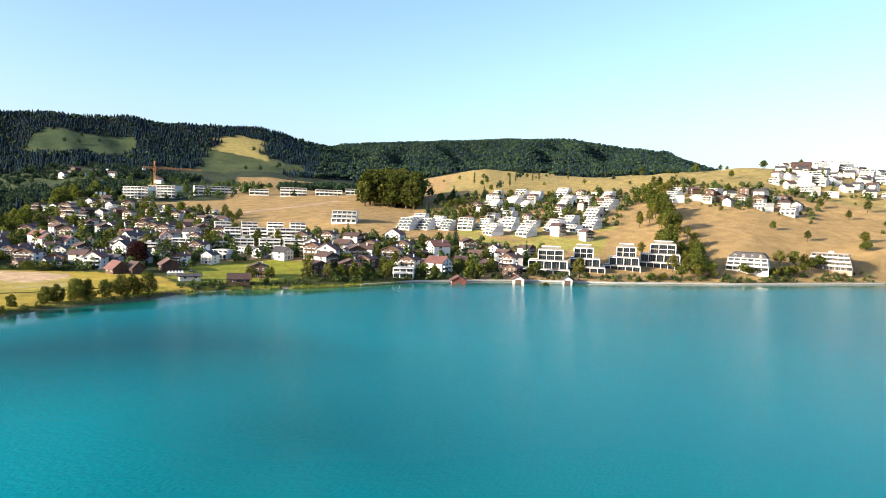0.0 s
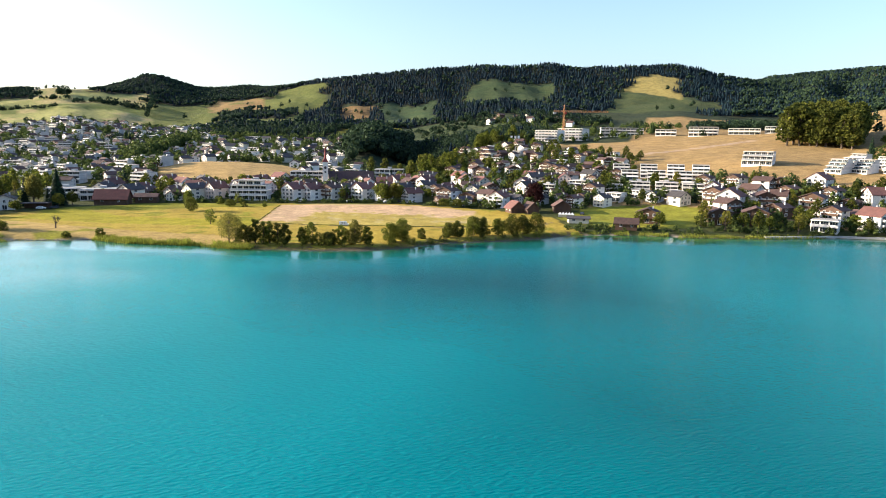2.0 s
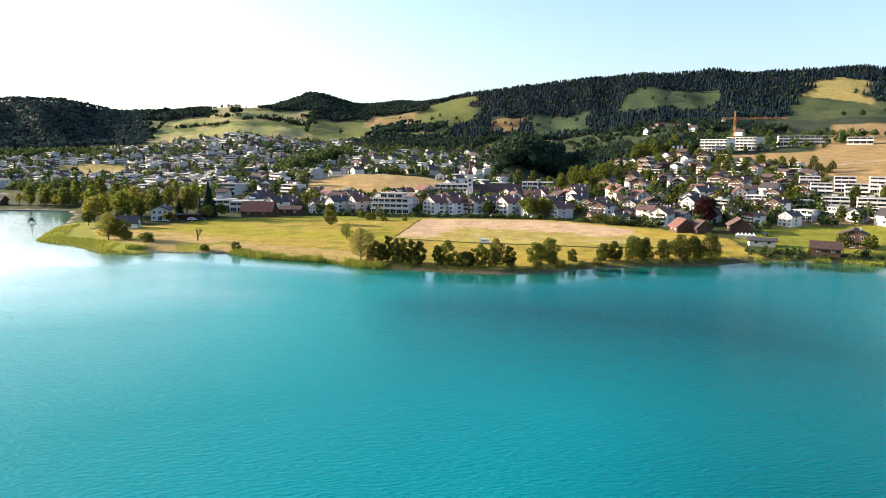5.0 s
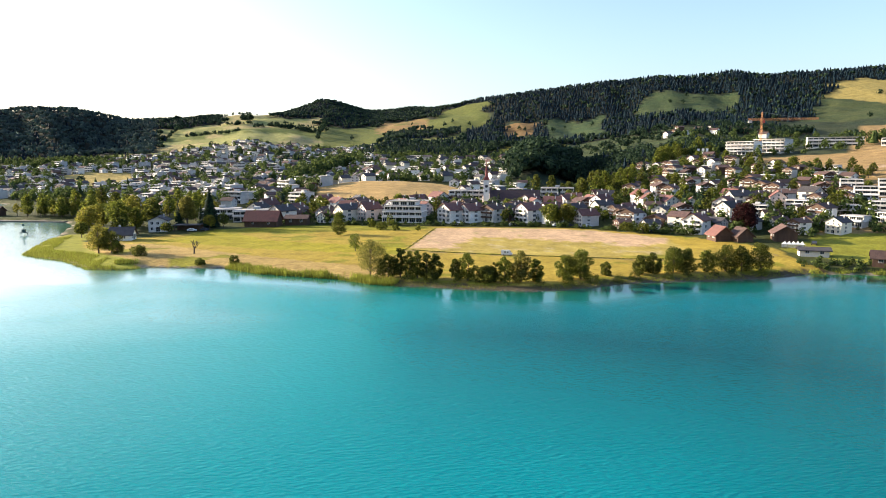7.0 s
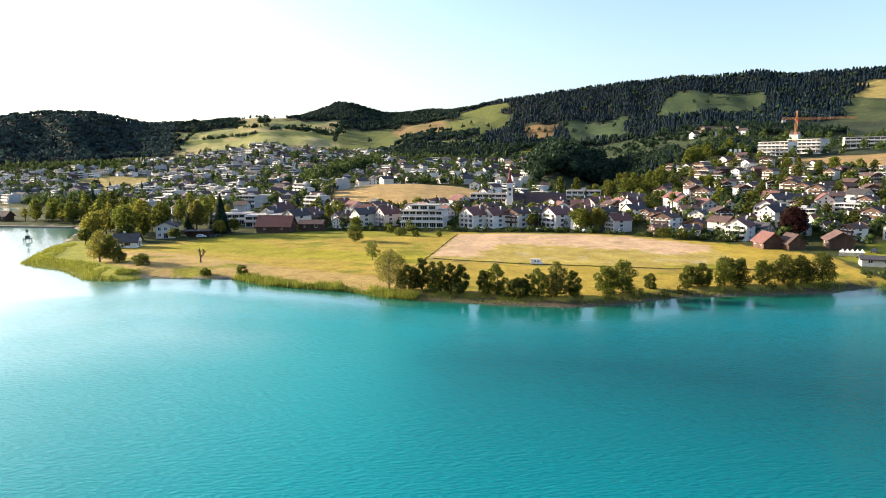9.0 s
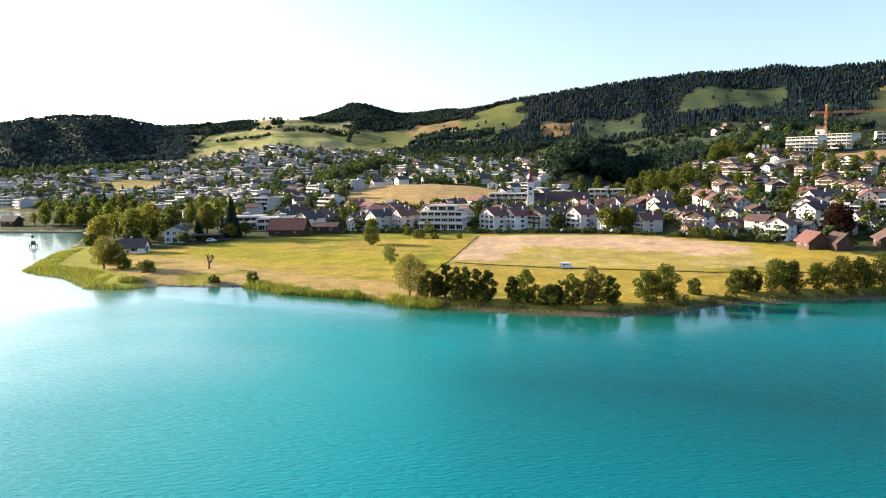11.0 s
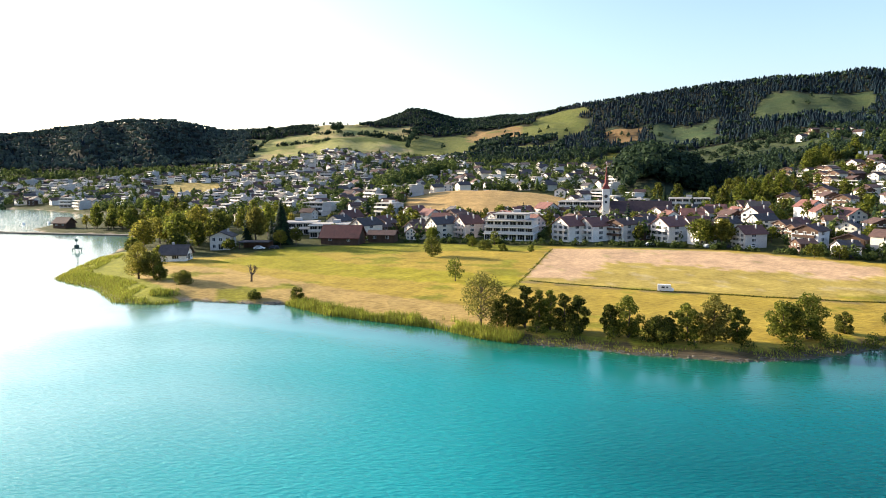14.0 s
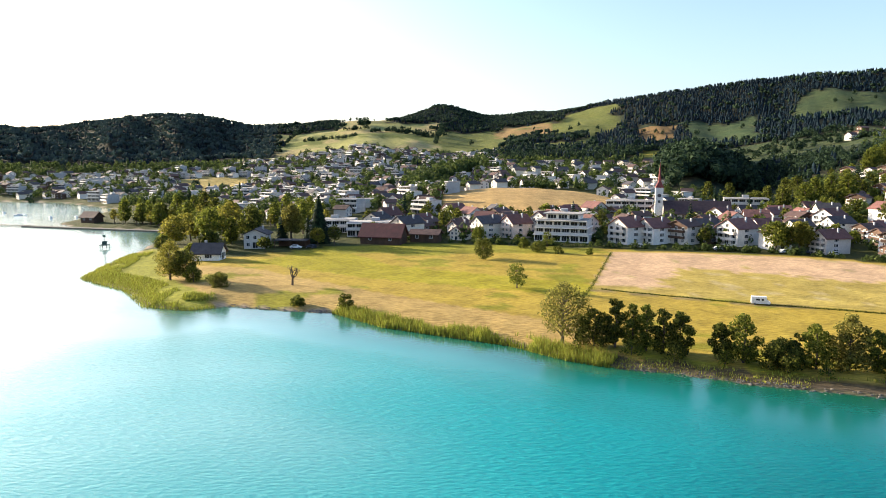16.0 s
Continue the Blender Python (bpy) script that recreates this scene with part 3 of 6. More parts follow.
WR = np.concatenate([[0.001, 60, 120], 140 * 1.02 ** np.arange(0, 176)])
LA, LR = np.meshgrid(WA, WR)
LX, LY = np.sin(LA) * LR, np.cos(LA) * LR
LS = shore_distance(LX, LY)
shallow = np.clip(1 + LS / (27 + 9 * fbm(LX, LY, 60, 31)), 0, 1) ** 1.3 * 0.95
lily = in_poly(LX, LY, [(118, 186), (132, 172), (166, 156), (186, 168), (176, 176)])
shallow = np.where(lily, 0.95, shallow)
wi, wj = LA.shape
ids = np.arange(wi * wj).reshape(wi, wj)
quads = np.stack([ids[:-1, :-1], ids[:-1, 1:], ids[1:, 1:], ids[1:, :-1]], -1).reshape(-1, 4)
lake_mesh = mesh_np("water", np.stack([LX, LY, 0 * LX], -1).reshape(-1, 3), quads[:, ::-1], M_water)
lake_mesh.polygons.foreach_set("use_smooth", np.ones(len(quads), bool))
# paler water to the west: a shallow bed with glare painted in
shelf = smooth(85, -95, LX + 30 * fbm(LX, LY, 150, 33)) * smooth(900, 300, LR) * (0.35 + 0.65 * smooth(45, 125, LY))
layer = lake_mesh.attributes.new("shelf", "FLOAT", "POINT")
layer.data.foreach_set("value", shelf.astype(np.float32).ravel())
# darker patch put into the water colour, as corner vignetting would
basin = smooth(0, 55, LX - 26 + 48 * smooth(75, 120, LY) + 14 * fbm(LX, LY, 130, 34)) * smooth(130, 70, LX) * smooth(160, 105, LY) * smooth(-75, 25, LY) * 0.9
# whitish bay water: glare of the bright sky painted into its colour
silt = smooth(-8, -150, LX + 18 * fbm(LX, LY, 120, 35)) * smooth(60, 175, LY) * 0.95
for layer_name, values in (("basin", basin), ("silt", silt)):
    layer = lake_mesh.attributes.new(layer_name, "FLOAT", "POINT")
    layer.data.foreach_set("value", values.astype(np.float32).ravel())
layer = lake_mesh.attributes.new("shallow", "FLOAT", "POINT")
layer.data.foreach_set("value", shallow.astype(np.float32).ravel())
lake = tagged(new("water", lake_mesh), "calm turquoise lake with fine wind ripples", "lake", kind="structure")

# ---- woods ----


def conifer_shape(rng, tiers=3, sides=7):
    v, f = [], []
    for k in range(tiers):
        z0, z1, r = 0.12 + 0.26 * k, 0.50 + 0.25 * k, 0.27 * (1 - 0.26 * k)
        base = len(v)
        for s in range(sides):
            w = math.tau * s / sides + k
            q = r * rng.uniform(0.7, 1.25)
            v.append((math.cos(w) * q, math.sin(w) * q, z0 + rng.uniform(-0.05, 0.03)))
        v.append((rng.uniform(-.01, .01), 0, min(z1, 1.0)))
        f += [(base + s, base + (s + 1) % sides, base + sides) for s in range(sides)]
    return np.array(v), np.array(f)


def leafy_shape(rng, lobes=5):
    """A broad crown of a few lumpy lobes, 1 high."""
    bm = bmesh.new()
    bmesh.ops.create_icosphere(bm, subdivisions=1, radius=1)
    bv = np.array([v.co[:] for v in bm.verts])
    bf = np.array([[v.index for v in q.verts] for q in bm.faces])
    bm.free()
    v, f = [], []
    for k in range(lobes):
        w = math.tau * k / lobes + rng.uniform(-.4, .4)
        c = np.array((math.cos(w) * 0.2, math.sin(w) * 0.2, rng.uniform(0.38, 0.72)))
        f.append(bf + sum(len(q) for q in v))
        v.append(bv * rng.uniform(0.16, 0.26) * (1 + rng.uniform(-.3, .3, (len(bv), 1))) + c)
    return np.concatenate(v), np.concatenate(f)


def clump_shape(rng, lobes=5, n=16):
    """A broad crown, 1 high, of ragged leaf clumps with gaps between them."""
    v = []
    for k in range(lobes):
        w = math.tau * k / lobes + rng.uniform(-.5, .5)
        out = 0.20 if k < lobes - 1 else 0.03
        c = np.array((math.cos(w) * out, math.sin(w) * out, rng.uniform(0.30, 0.62) if k < lobes - 1 else 0.74))
        r = rng.uniform(0.17, 0.25)
        for _ in range(n):
            d = rng.normal(size=3)
            d /= np.linalg.norm(d)
            t = np.cross(d, rng.normal(size=3))
            t /= np.linalg.norm(t)
            b = np.cross(d, t) + d * rng.uniform(-.5, .5)
            p, q = c + d * r * rng.uniform(0.7, 1.05), rng.uniform(0.07, 0.13)
            v += [p + t * q, p - t * q * 0.6 + b * q, p - t * q * 0.6 - b * q]
    v = np.array(v)
    v[:, 2] = np.maximum(v[:, 2], 0.02)
    return v, np.arange(len(v)).reshape(-1, 3)


def scatter(name, label, places, shapes, material, seed):
    """One object of many trees: places are (x, y, z, height, shape)."""
    rng = np.random.RandomState(seed)
    vs, fs, n = [], [], 0
    for x, y, z, h, k in places:
        v, f = shapes[k]
        w = rng.uniform(0, math.tau)
        c, s = math.cos(w), math.sin(w)
        wide = rng.uniform(0.85, 1.2) * h
        vs.append(np.stack([(v[:, 0] * c - v[:, 1] * s) * wide + x, (v[:, 0] * s + v[:, 1] * c) * wide + y, v[:, 2] * h + z], -1))
        fs.append(f + n)
        n += len(v)
    return tagged(new(name, mesh_np(name, np.concatenate(vs), np.concatenate(fs), material)), label, "forest", kind="stuff")


rng = np.random.RandomState(7)
wood_shapes = [conifer_shape(rng) for _ in range(6)] + [leafy_shape(rng, 3) for _ in range(4)] + [clump_shape(rng) for _ in range(6)]
places = []
r = 560.0
while r < 2650:
    step = 6.4 + r * 0.0016
    n_row = int(radians(152) * r / step)
    az_row = -78 + 152 * (np.arange(n_row) + rng.uniform(0, 0.8, n_row)) / n_row
    d_row = r + rng.uniform(-0.5, 0.5, n_row) * step
    keep = wooded(az_row, d_row)
    for a, d in zip(az_row[keep], d_row[keep]):
        x, y = polar(a, d)
        if a < -22 and rng.rand() < 0.35:
            continue
        leafy = (a < 13 and 3 < a and d < 830) or rng.rand() < (0.80 if a < -14 else 0.62 if a < 3 else 0.75 if d < 1000 and a < 30 else 0.85 if d < 1000 else 0.45 if a > 39 else 0.10)
        h = (rng.uniform(9, 13) if leafy else rng.uniform(7.5, 12.5)) * (1.65 if d < 830 and a < 13 else 0.8 if d < 830 and a < 26 else 0.85 if d < 1000 else 1.0)
        places.append((x, y, height(x, y) - 0.6, h, (rng.randint(10, 16) if d < 1000 else rng.randint(6, 10)) if leafy else rng.randint(0, 6)))
    r += step
# hedges and single trees over the upper meadows
for _ in range(900):
    a, d = rng.uniform(-40, 72), rng.uniform(600, 1650)
    if -24 < a < -9 and rng.rand() < 0.75:
        continue
    if fbm(a * 9, d * 0.12, 40, 41) > 0.25 - (0.5 if 3 < a < 30 and d < 1250 else 0):
        x, y = polar(a, d)
        places.append((x, y, height(x, y) - 0.5, rng.uniform(6, 13), rng.randint(10, 16)))
# hedge lines along the green hill, a copse on its shoulder and trees along its crest
for a0, d0, a1, d1, n, h in ((-13.5, 1395, -9.3, 1330, 44, 10), (-20, 1330, -15.5, 1290, 34, 8), (-17.5, 1450, -14, 1400, 26, 9), (-12.5, 1490, -9.5, 1450, 18, 6), (-15.6, 1480, -14.7, 1510, 14, 15),
                             (-20.5, 1600, -13.2, 1655, 22, 8), (-21.5, 1330, -19.8, 1560, 34, 9), (-9.6, 1240, -9.0, 1520, 30, 13), (12.6, 905, 20.5, 900, 46, 6),
                             (13.5, 860, 21, 850, 40, 7), (5.5, 990, 11.5, 992, 30, 8), (15, 935, 21, 935, 30, 7)):
    for k in range(n):
        u = rng.rand()
        x, y = polar(a0 + (a1 - a0) * u, d0 + (d1 - d0) * u + rng.uniform(-9, 9))
        places.append((x, y, height(x, y) - 0.5, h * rng.uniform(0.6, 1.25), rng.randint(10, 16)))
# the western hill takes the leaves paled for haze
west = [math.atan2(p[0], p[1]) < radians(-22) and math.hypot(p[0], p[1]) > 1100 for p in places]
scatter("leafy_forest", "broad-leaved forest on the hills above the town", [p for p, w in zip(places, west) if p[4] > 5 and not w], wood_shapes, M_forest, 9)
scatter("hill_forest", "mixed forest coloured pale for haze on the rounded hill beyond the bay", [p for p, w in zip(places, west) if p[4] > 5 and w], wood_shapes, M_hazed, 12)
scatter("fir_forest", "dense fir forest on the ridges, coloured dark for their shade", [p for p in places if p[4] < 6], wood_shapes, M_firs, 10)

# ---- houses ----
USED = set()
SPOTS = {}            # what is already built on, in cells of 40 m
PARTS = {}            # the objects of each template


def window_mesh(w, h, bars=1, frame_m=None):
    """A window facing -y: white frame and bars, dark panes set back in it."""
    bm = bmesh.new()
    t, n = 0.10, bars + 1
    xs = [-w / 2]
    for k in range(n):
        xs += [-w / 2 + w * k / n + t * (1.0 if k == 0 else 0.4), -w / 2 + w * (k + 1) / n - t * (1.0 if k == n - 1 else 0.4)]
    xs.append(w / 2)
    zs = [0, t, h - t, h]
    g = [[bm.verts.new((x, -0.09, z)) for z in zs] for x in xs]
    for i in range(len(xs) - 1):
        for j in range(3):
            q = (g[i][j], g[i + 1][j], g[i + 1][j + 1], g[i][j + 1])
            if i % 2 == 1 and j == 1:
                r = [bm.verts.new((v.co.x, -0.02, v.co.z)) for v in q]
                bm.faces.new(r).material_index = 1
                for k in range(4):
                    bm.faces.new((q[k], q[(k + 1) % 4], r[(k + 1) % 4], r[k]))
            else:
                bm.faces.new(q)
    rim = [g[i][0] for i in range(len(xs))] + [g[-1][1], g[-1][2]] + [g[i][3] for i in range(len(xs) - 1, -1, -1)] + [g[0][2], g[0][1]]
    back = [bm.verts.new((v.co.x, 0.05, v.co.z)) for v in rim]
    for k in range(len(rim)):
        bm.faces.new((rim[k], back[k], back[(k + 1) % len(rim)], rim[(k + 1) % len(rim)]))
    bmesh.ops.recalc_face_normals(bm, faces=[f for f in bm.faces if f.material_index == 0])
    me = bpy.data.meshes.new("window")
    bm.to_mesh(me)
    bm.free()
    me.materials.append(frame_m or M_frame)
    me.materials.append(M_glass)
    return me


WIN = {k: window_mesh(*a) for k, a in dict(small=(1.3, 1.5, 1), wide=(2.4, 1.6, 2), door=(2.0, 2.3, 1), big=(3.2, 2.3, 2)).items()}


def window(parent, kind, x, y, z, turn=0):
    if kind not in WIN:                      # a glazed front of its own width and height
        WIN[kind] = window_mesh(kind[0], kind[1], max(1, int(kind[0] / 1.4)), M_taupe if len(kind) > 2 else None)
    o = new("window", WIN[kind])
    o.parent = parent
    o.matrix_basis = pose(x, y, z, 0, 0, turn)
    return o


def gable_house(label, w, l, storeys, rise, wall_m, roof_m, upper=None, balcony=False, chimney=True, few=False, name="house"):
    """Pitched-roof house: gable ends face -y and +y, ridge along y."""
    e = empty(name, label, "house", "houses of the lakeside village")
    ev = storeys * 2.6
    a, b = w / 2, l / 2
    part("wall", prism(bmesh.new(), [(-a, -3.5), (a, -3.5), (a, ev), (0, ev + rise), (-a, ev)], -b, b), wall_m, e)
    o, th = 0.8, 0.28
    k = rise / a
    bm = bmesh.new()
    for s in (-1, 1):
        lo = [(0, ev + rise + 0.03), (s * (a + o), ev - o * k + 0.03)]
        out = [lo[0], lo[1], (lo[1][0], lo[1][1] + th), (0, ev + rise + 0.03 + th)]
        prism(bm, out if s < 0 else out[::-1], -b - o, b + o)
    bmesh.ops.recalc_face_normals(bm, faces=bm.faces)
    part("roof", bm, roof_m, e)
    if chimney and not few:
        part("chimney", boxes((a * 0.35, a * 0.35 + 0.7, b * 0.25, b * 0.25 + 0.7, ev + rise * 0.5, ev + rise + 0.9)), M_grey, e)
    if upper:
        for y in (-b - 0.06, b + 0.06):
            part("timber_gable", prism(bmesh.new(), [(-a + 0.05, ev - 1.2), (a - 0.05, ev - 1.2), (a - 0.05, ev), (0, ev + rise - 0.1), (-a + 0.05, ev)],
                                       y - 0.05, y + 0.05), upper, e)
    fx = (-a * 0.5, a * 0.5) if few else (-a * 0.62, 0, a * 0.62)
    for s in range(storeys):
        z = s * 2.6 + 0.8
        if s == 0 and not few:
            window(e, "door", 0, -b - 0.01, 0.1)
        for x in fx:
            if not (s == 0 and abs(x) < 0.1):
                window(e, "small" if w < 12 else "wide", x, -b - 0.01 - (0.1 if upper and s == storeys - 1 else 0), z)
        if not few:
            window(e, "wide", -a - 0.01, -b * 0.2, z, -90)
            window(e, "wide", a + 0.01, -b * 0.2, z, 90)
    if rise > 2.6 and not few:
        window(e, "small", 0, -b - 0.13, ev + 0.25)
    if balcony:
        for s in range(1, storeys):
            z = s * 2.6
            part("balcony", boxes((-a * 0.8, a * 0.8, -b - 1.5, -b - 0.02, z - 0.15, z), (-a * 0.8, a * 0.8, -b - 1.5, -b - 1.42, z + 0.003, z + 0.95),
                                  (-a * 0.8, -a * 0.8 + 0.08, -b - 1.41, -b - 0.02, z + 0.003, z + 0.95), (a * 0.8 - 0.08, a * 0.8, -b - 1.41, -b - 0.02, z + 0.003, z + 0.95)),
                 upper or wall_m, e)
    return e


def block(label, w, l, storeys, step, wall_m, rail_m, cols=3, top=True, shrink=0.0, name="apartment_building", cat="apartment building", ST=2.8):
    """Flat-roofed building; each storey steps back by step and narrows by shrink; slabs and balconies face -y."""
    e = empty(name, label, cat, "flat-roofed buildings of the village")
    for s in range(storeys):
        a = w / 2 - (shrink if shrink < 1 else 0) * s
        if shrink >= 1:                  # set-back upper storeys
            a = w / 2 * (1, 0.97, 0.86, 0.62, 0.60)[s]
        y0, z = -l / 2 + step * s, s * ST
        part("wall", boxes((-a, a, y0, l / 2, z if s else -3.5, z + ST - 0.25)), wall_m, e)
        part("slab", boxes((-a - 0.25, a + 0.25, y0 - 1.7, l / 2 + 0.2, z + ST - 0.247, z + ST)), wall_m, e)
        n = max(2, int(cols * a / (w / 2) + 0.5))
        for k in range(n):
            x = -a + 2 * a * (k + 0.5) / n
            window(e, (round(2 * a / n - 0.55, 1), round(ST - 0.55, 2)), x, y0 - 0.01, z + 0.1)
        window(e, "wide", -a - 0.01, y0 + (l / 2 - y0) * 0.4, z + 0.7, -90)
        if s:
            part("balustrade", boxes((-a - 0.2, a + 0.2, y0 - 1.66, y0 - 1.56, z + 0.004, z + 1.0),
                                     (-a - 0.2, -a - 0.1, y0 - 1.55, y0 - 0.02, z + 0.004, z + 1.0), (a + 0.1, a + 0.2, y0 - 1.55, y0 - 0.02, z + 0.004, z + 1.0)), rail_m, e)
    y0 = -l / 2 + step * storeys
    part("roof", boxes((-a + 0.3, a - 0.3, y0 + 0.3 - step, l / 2 - 0.3, storeys * ST + 0.003, storeys * ST + 0.25)), M_flat, e)
    if top:
        part("roof_box", boxes((-1.6, 1.6, l / 2 - 4.5, l / 2 - 1.5, storeys * ST + 0.253, storeys * ST + 1.6)), M_grey, e)
    return e


def put(ob, x, y, rz, sink=0.0, size=1.0):
    """Stands a template, or a copy of it, on the ground at x, y."""
    m = pose(x, y, height(x, y) - sink, 0, 0, rz) @ Matrix.Diagonal((size, size, size, 1))
    if ob.name not in USED:
        USED.add(ob.name)
        if not any(c.children for c in ob.children):
            PARTS[ob.name] = list(ob.children)
        ob.matrix_basis = m
        return ob
    if ob.name not in PARTS:
        return copy_thing(ob, m)
    o = ob.copy()                        # as copy_thing, for things whose parts have no parts of their own
    scene.collection.objects.link(o)
    o.matrix_basis = m
    for p in PARTS[ob.name]:
        q = p.copy()
        q.parent = o
        scene.collection.objects.link(q)
    return o


def toward_lake(x, y):
    return math.degrees(math.atan2(y + 30, x)) - 90


def free(x, y, r):
    if not clear(x, y, r):
        return False
    SPOTS.setdefault((int(x // 40), int(y // 40)), []).append((x, y, r))
    return True


def clear(x, y, r):
    i, j = int(x // 40), int(y // 40)
    return not any((x - a) ** 2 + (y - b) ** 2 < (r + c) ** 2 for di in (-1, 0, 1) for dj in (-1, 0, 1) for a, b, c in SPOTS.get((i + di, j + dj), ()))


H_white = gable_house("white rendered house with a brown tiled gable roof", 9, 10, 2, 2.7, M_white, M_tile_brown)
H_brown = gable_house("white house with dark timber gables and balconies", 11, 10, 3, 2.3, M_white, M_tile_brown, M_wood, True)
H_chalet = gable_house("dark brown timber chalet with a tiled roof", 10, 9.5, 2, 2.0, M_wood, M_tile_brown, M_wood, True)
H_red = gable_house("cream house with a red-brown tiled gable roof", 9.5, 11, 2, 3.2, M_cream, M_tile_red)
H_grey = gable_house("white house with a grey slate gable roof", 9, 11, 2, 2.7, M_white, M_tile_grey)
H_big = gable_house("large white house with red-brown roof and balconies", 12, 13, 3, 3.8, M_white, M_tile_red, M_white, True)
H_rose = gable_house("tall rose house with a red-brown tiled roof", 10, 12, 3, 3.8, M_pink, M_tile_red, M_pink, True)
H_bigc = gable_house("large cream house with a dark roof and balconies", 11, 13, 3, 3.3, M_cream, M_tile_grey, None, True)
F_white = gable_house("small white house with a brown roof on the slope", 8.5, 9.5, 2, 2.3, M_white, M_tile_brown, few=True)
F_grey = gable_house("small pale house with a grey roof on the slope", 8.5, 10, 2, 2.2, M_cream, M_tile_grey, few=True)
F_wood = gable_house("small timber house with a brown roof on the slope", 9, 8.5, 2, 1.8, M_wood, M_tile_brown, few=True)
F_cream = gable_house("cream house with timber gable and balcony on the slope", 10.5, 8.5, 3, 2.0, M_cream, M_tile_brown, M_wood, True, few=True)
B_villa = block("flat-roofed white villa with wide windows", 11.5, 9.5, 2, 1.0, M_white, M_white, 3, False)
B_block = block("white apartment building with balcony bands", 16, 11, 3, 0.0, M_white, M_white, 3)
B_grey = block("pale grey flat-roofed apartment building", 15, 11, 3, 0.6, M_grey, M_white, 3)
B_terr = block("stepped white terrace apartments on the slope", 14, 15, 4, 2.8, M_white, M_white, 3, False)
B_blue = block("stepped terrace apartments with glass balustrades", 14, 15, 4, 2.8, M_white, M_awning, 3, False)

# kept free: meadows, the church, large buildings that stand apart
KEEP = [MEADOW, LAWN_AREA, [polar(a, d) for a, d in ((-9.4, 428), (-3, 420), (3.4, 428), (3.4, 500), (0, 555), (-5, 555), (-9.4, 500))],
        DRY_TERRACE,
        [polar(a, d) for a, d in ((-12.2, 600), (-10.6, 600), (-4.9, 850), (-6.5, 870))],
        [polar(a, d) for a, d in ((-28.8, 755), (-23.8, 755), (-23.8, 910), (-28.8, 910))]]


def buildable(x, y):
    return not any(inside(x, y, p) for p in KEEP) and shore_at(x, y) > 9


def settle(seed, count, spot, kinds, gap, jitter=20, quarter=0.35, tries=14, far=None, size=(0.9, 1.0), face=-36):
    """Builds houses at free spots that spot(rng) proposes; those past far go to the joined ones."""
    rng = random.Random(seed)
    n = 0
    for _ in range(count * tries):
        x, y = spot(rng)
        if not buildable(x, y) or not free(x, y, gap / 2):
            continue
        ob = rng.choice(kinds)
        turn = toward_lake(x, y) + rng.gauss(face, jitter) + (90 if rng.random() < quarter and ob in GABLES else 0)
        if far and math.hypot(x, y) > far:
            FAR_HOUSES.append((ob, x, y, turn, rng.uniform(*size)))
        else:
            put(ob, x, y, turn, 0, rng.uniform(*size))
        n += 1
        if n >= count:
            break
    return n


FAR_HOUSES = []


GABLES = (H_white, H_brown, H_chalet, H_red, H_grey, H_big, H_rose, H_bigc, F_white, F_grey, F_wood, F_cream)


def band(a0, a1, d0, d1):
    return lambda rng: polar(rng.uniform(a0, a1), math.sqrt(rng.uniform(d0 * d0, d1 * d1)))


def within(poly):
    xs, ys = [p[0] for p in poly], [p[1] for p in poly]

    def spot(rng):
        while True:
            x, y = rng.uniform(min(xs), max(xs)), rng.uniform(min(ys), max(ys))
            if inside(x, y, poly):
                return x, y
    return spot


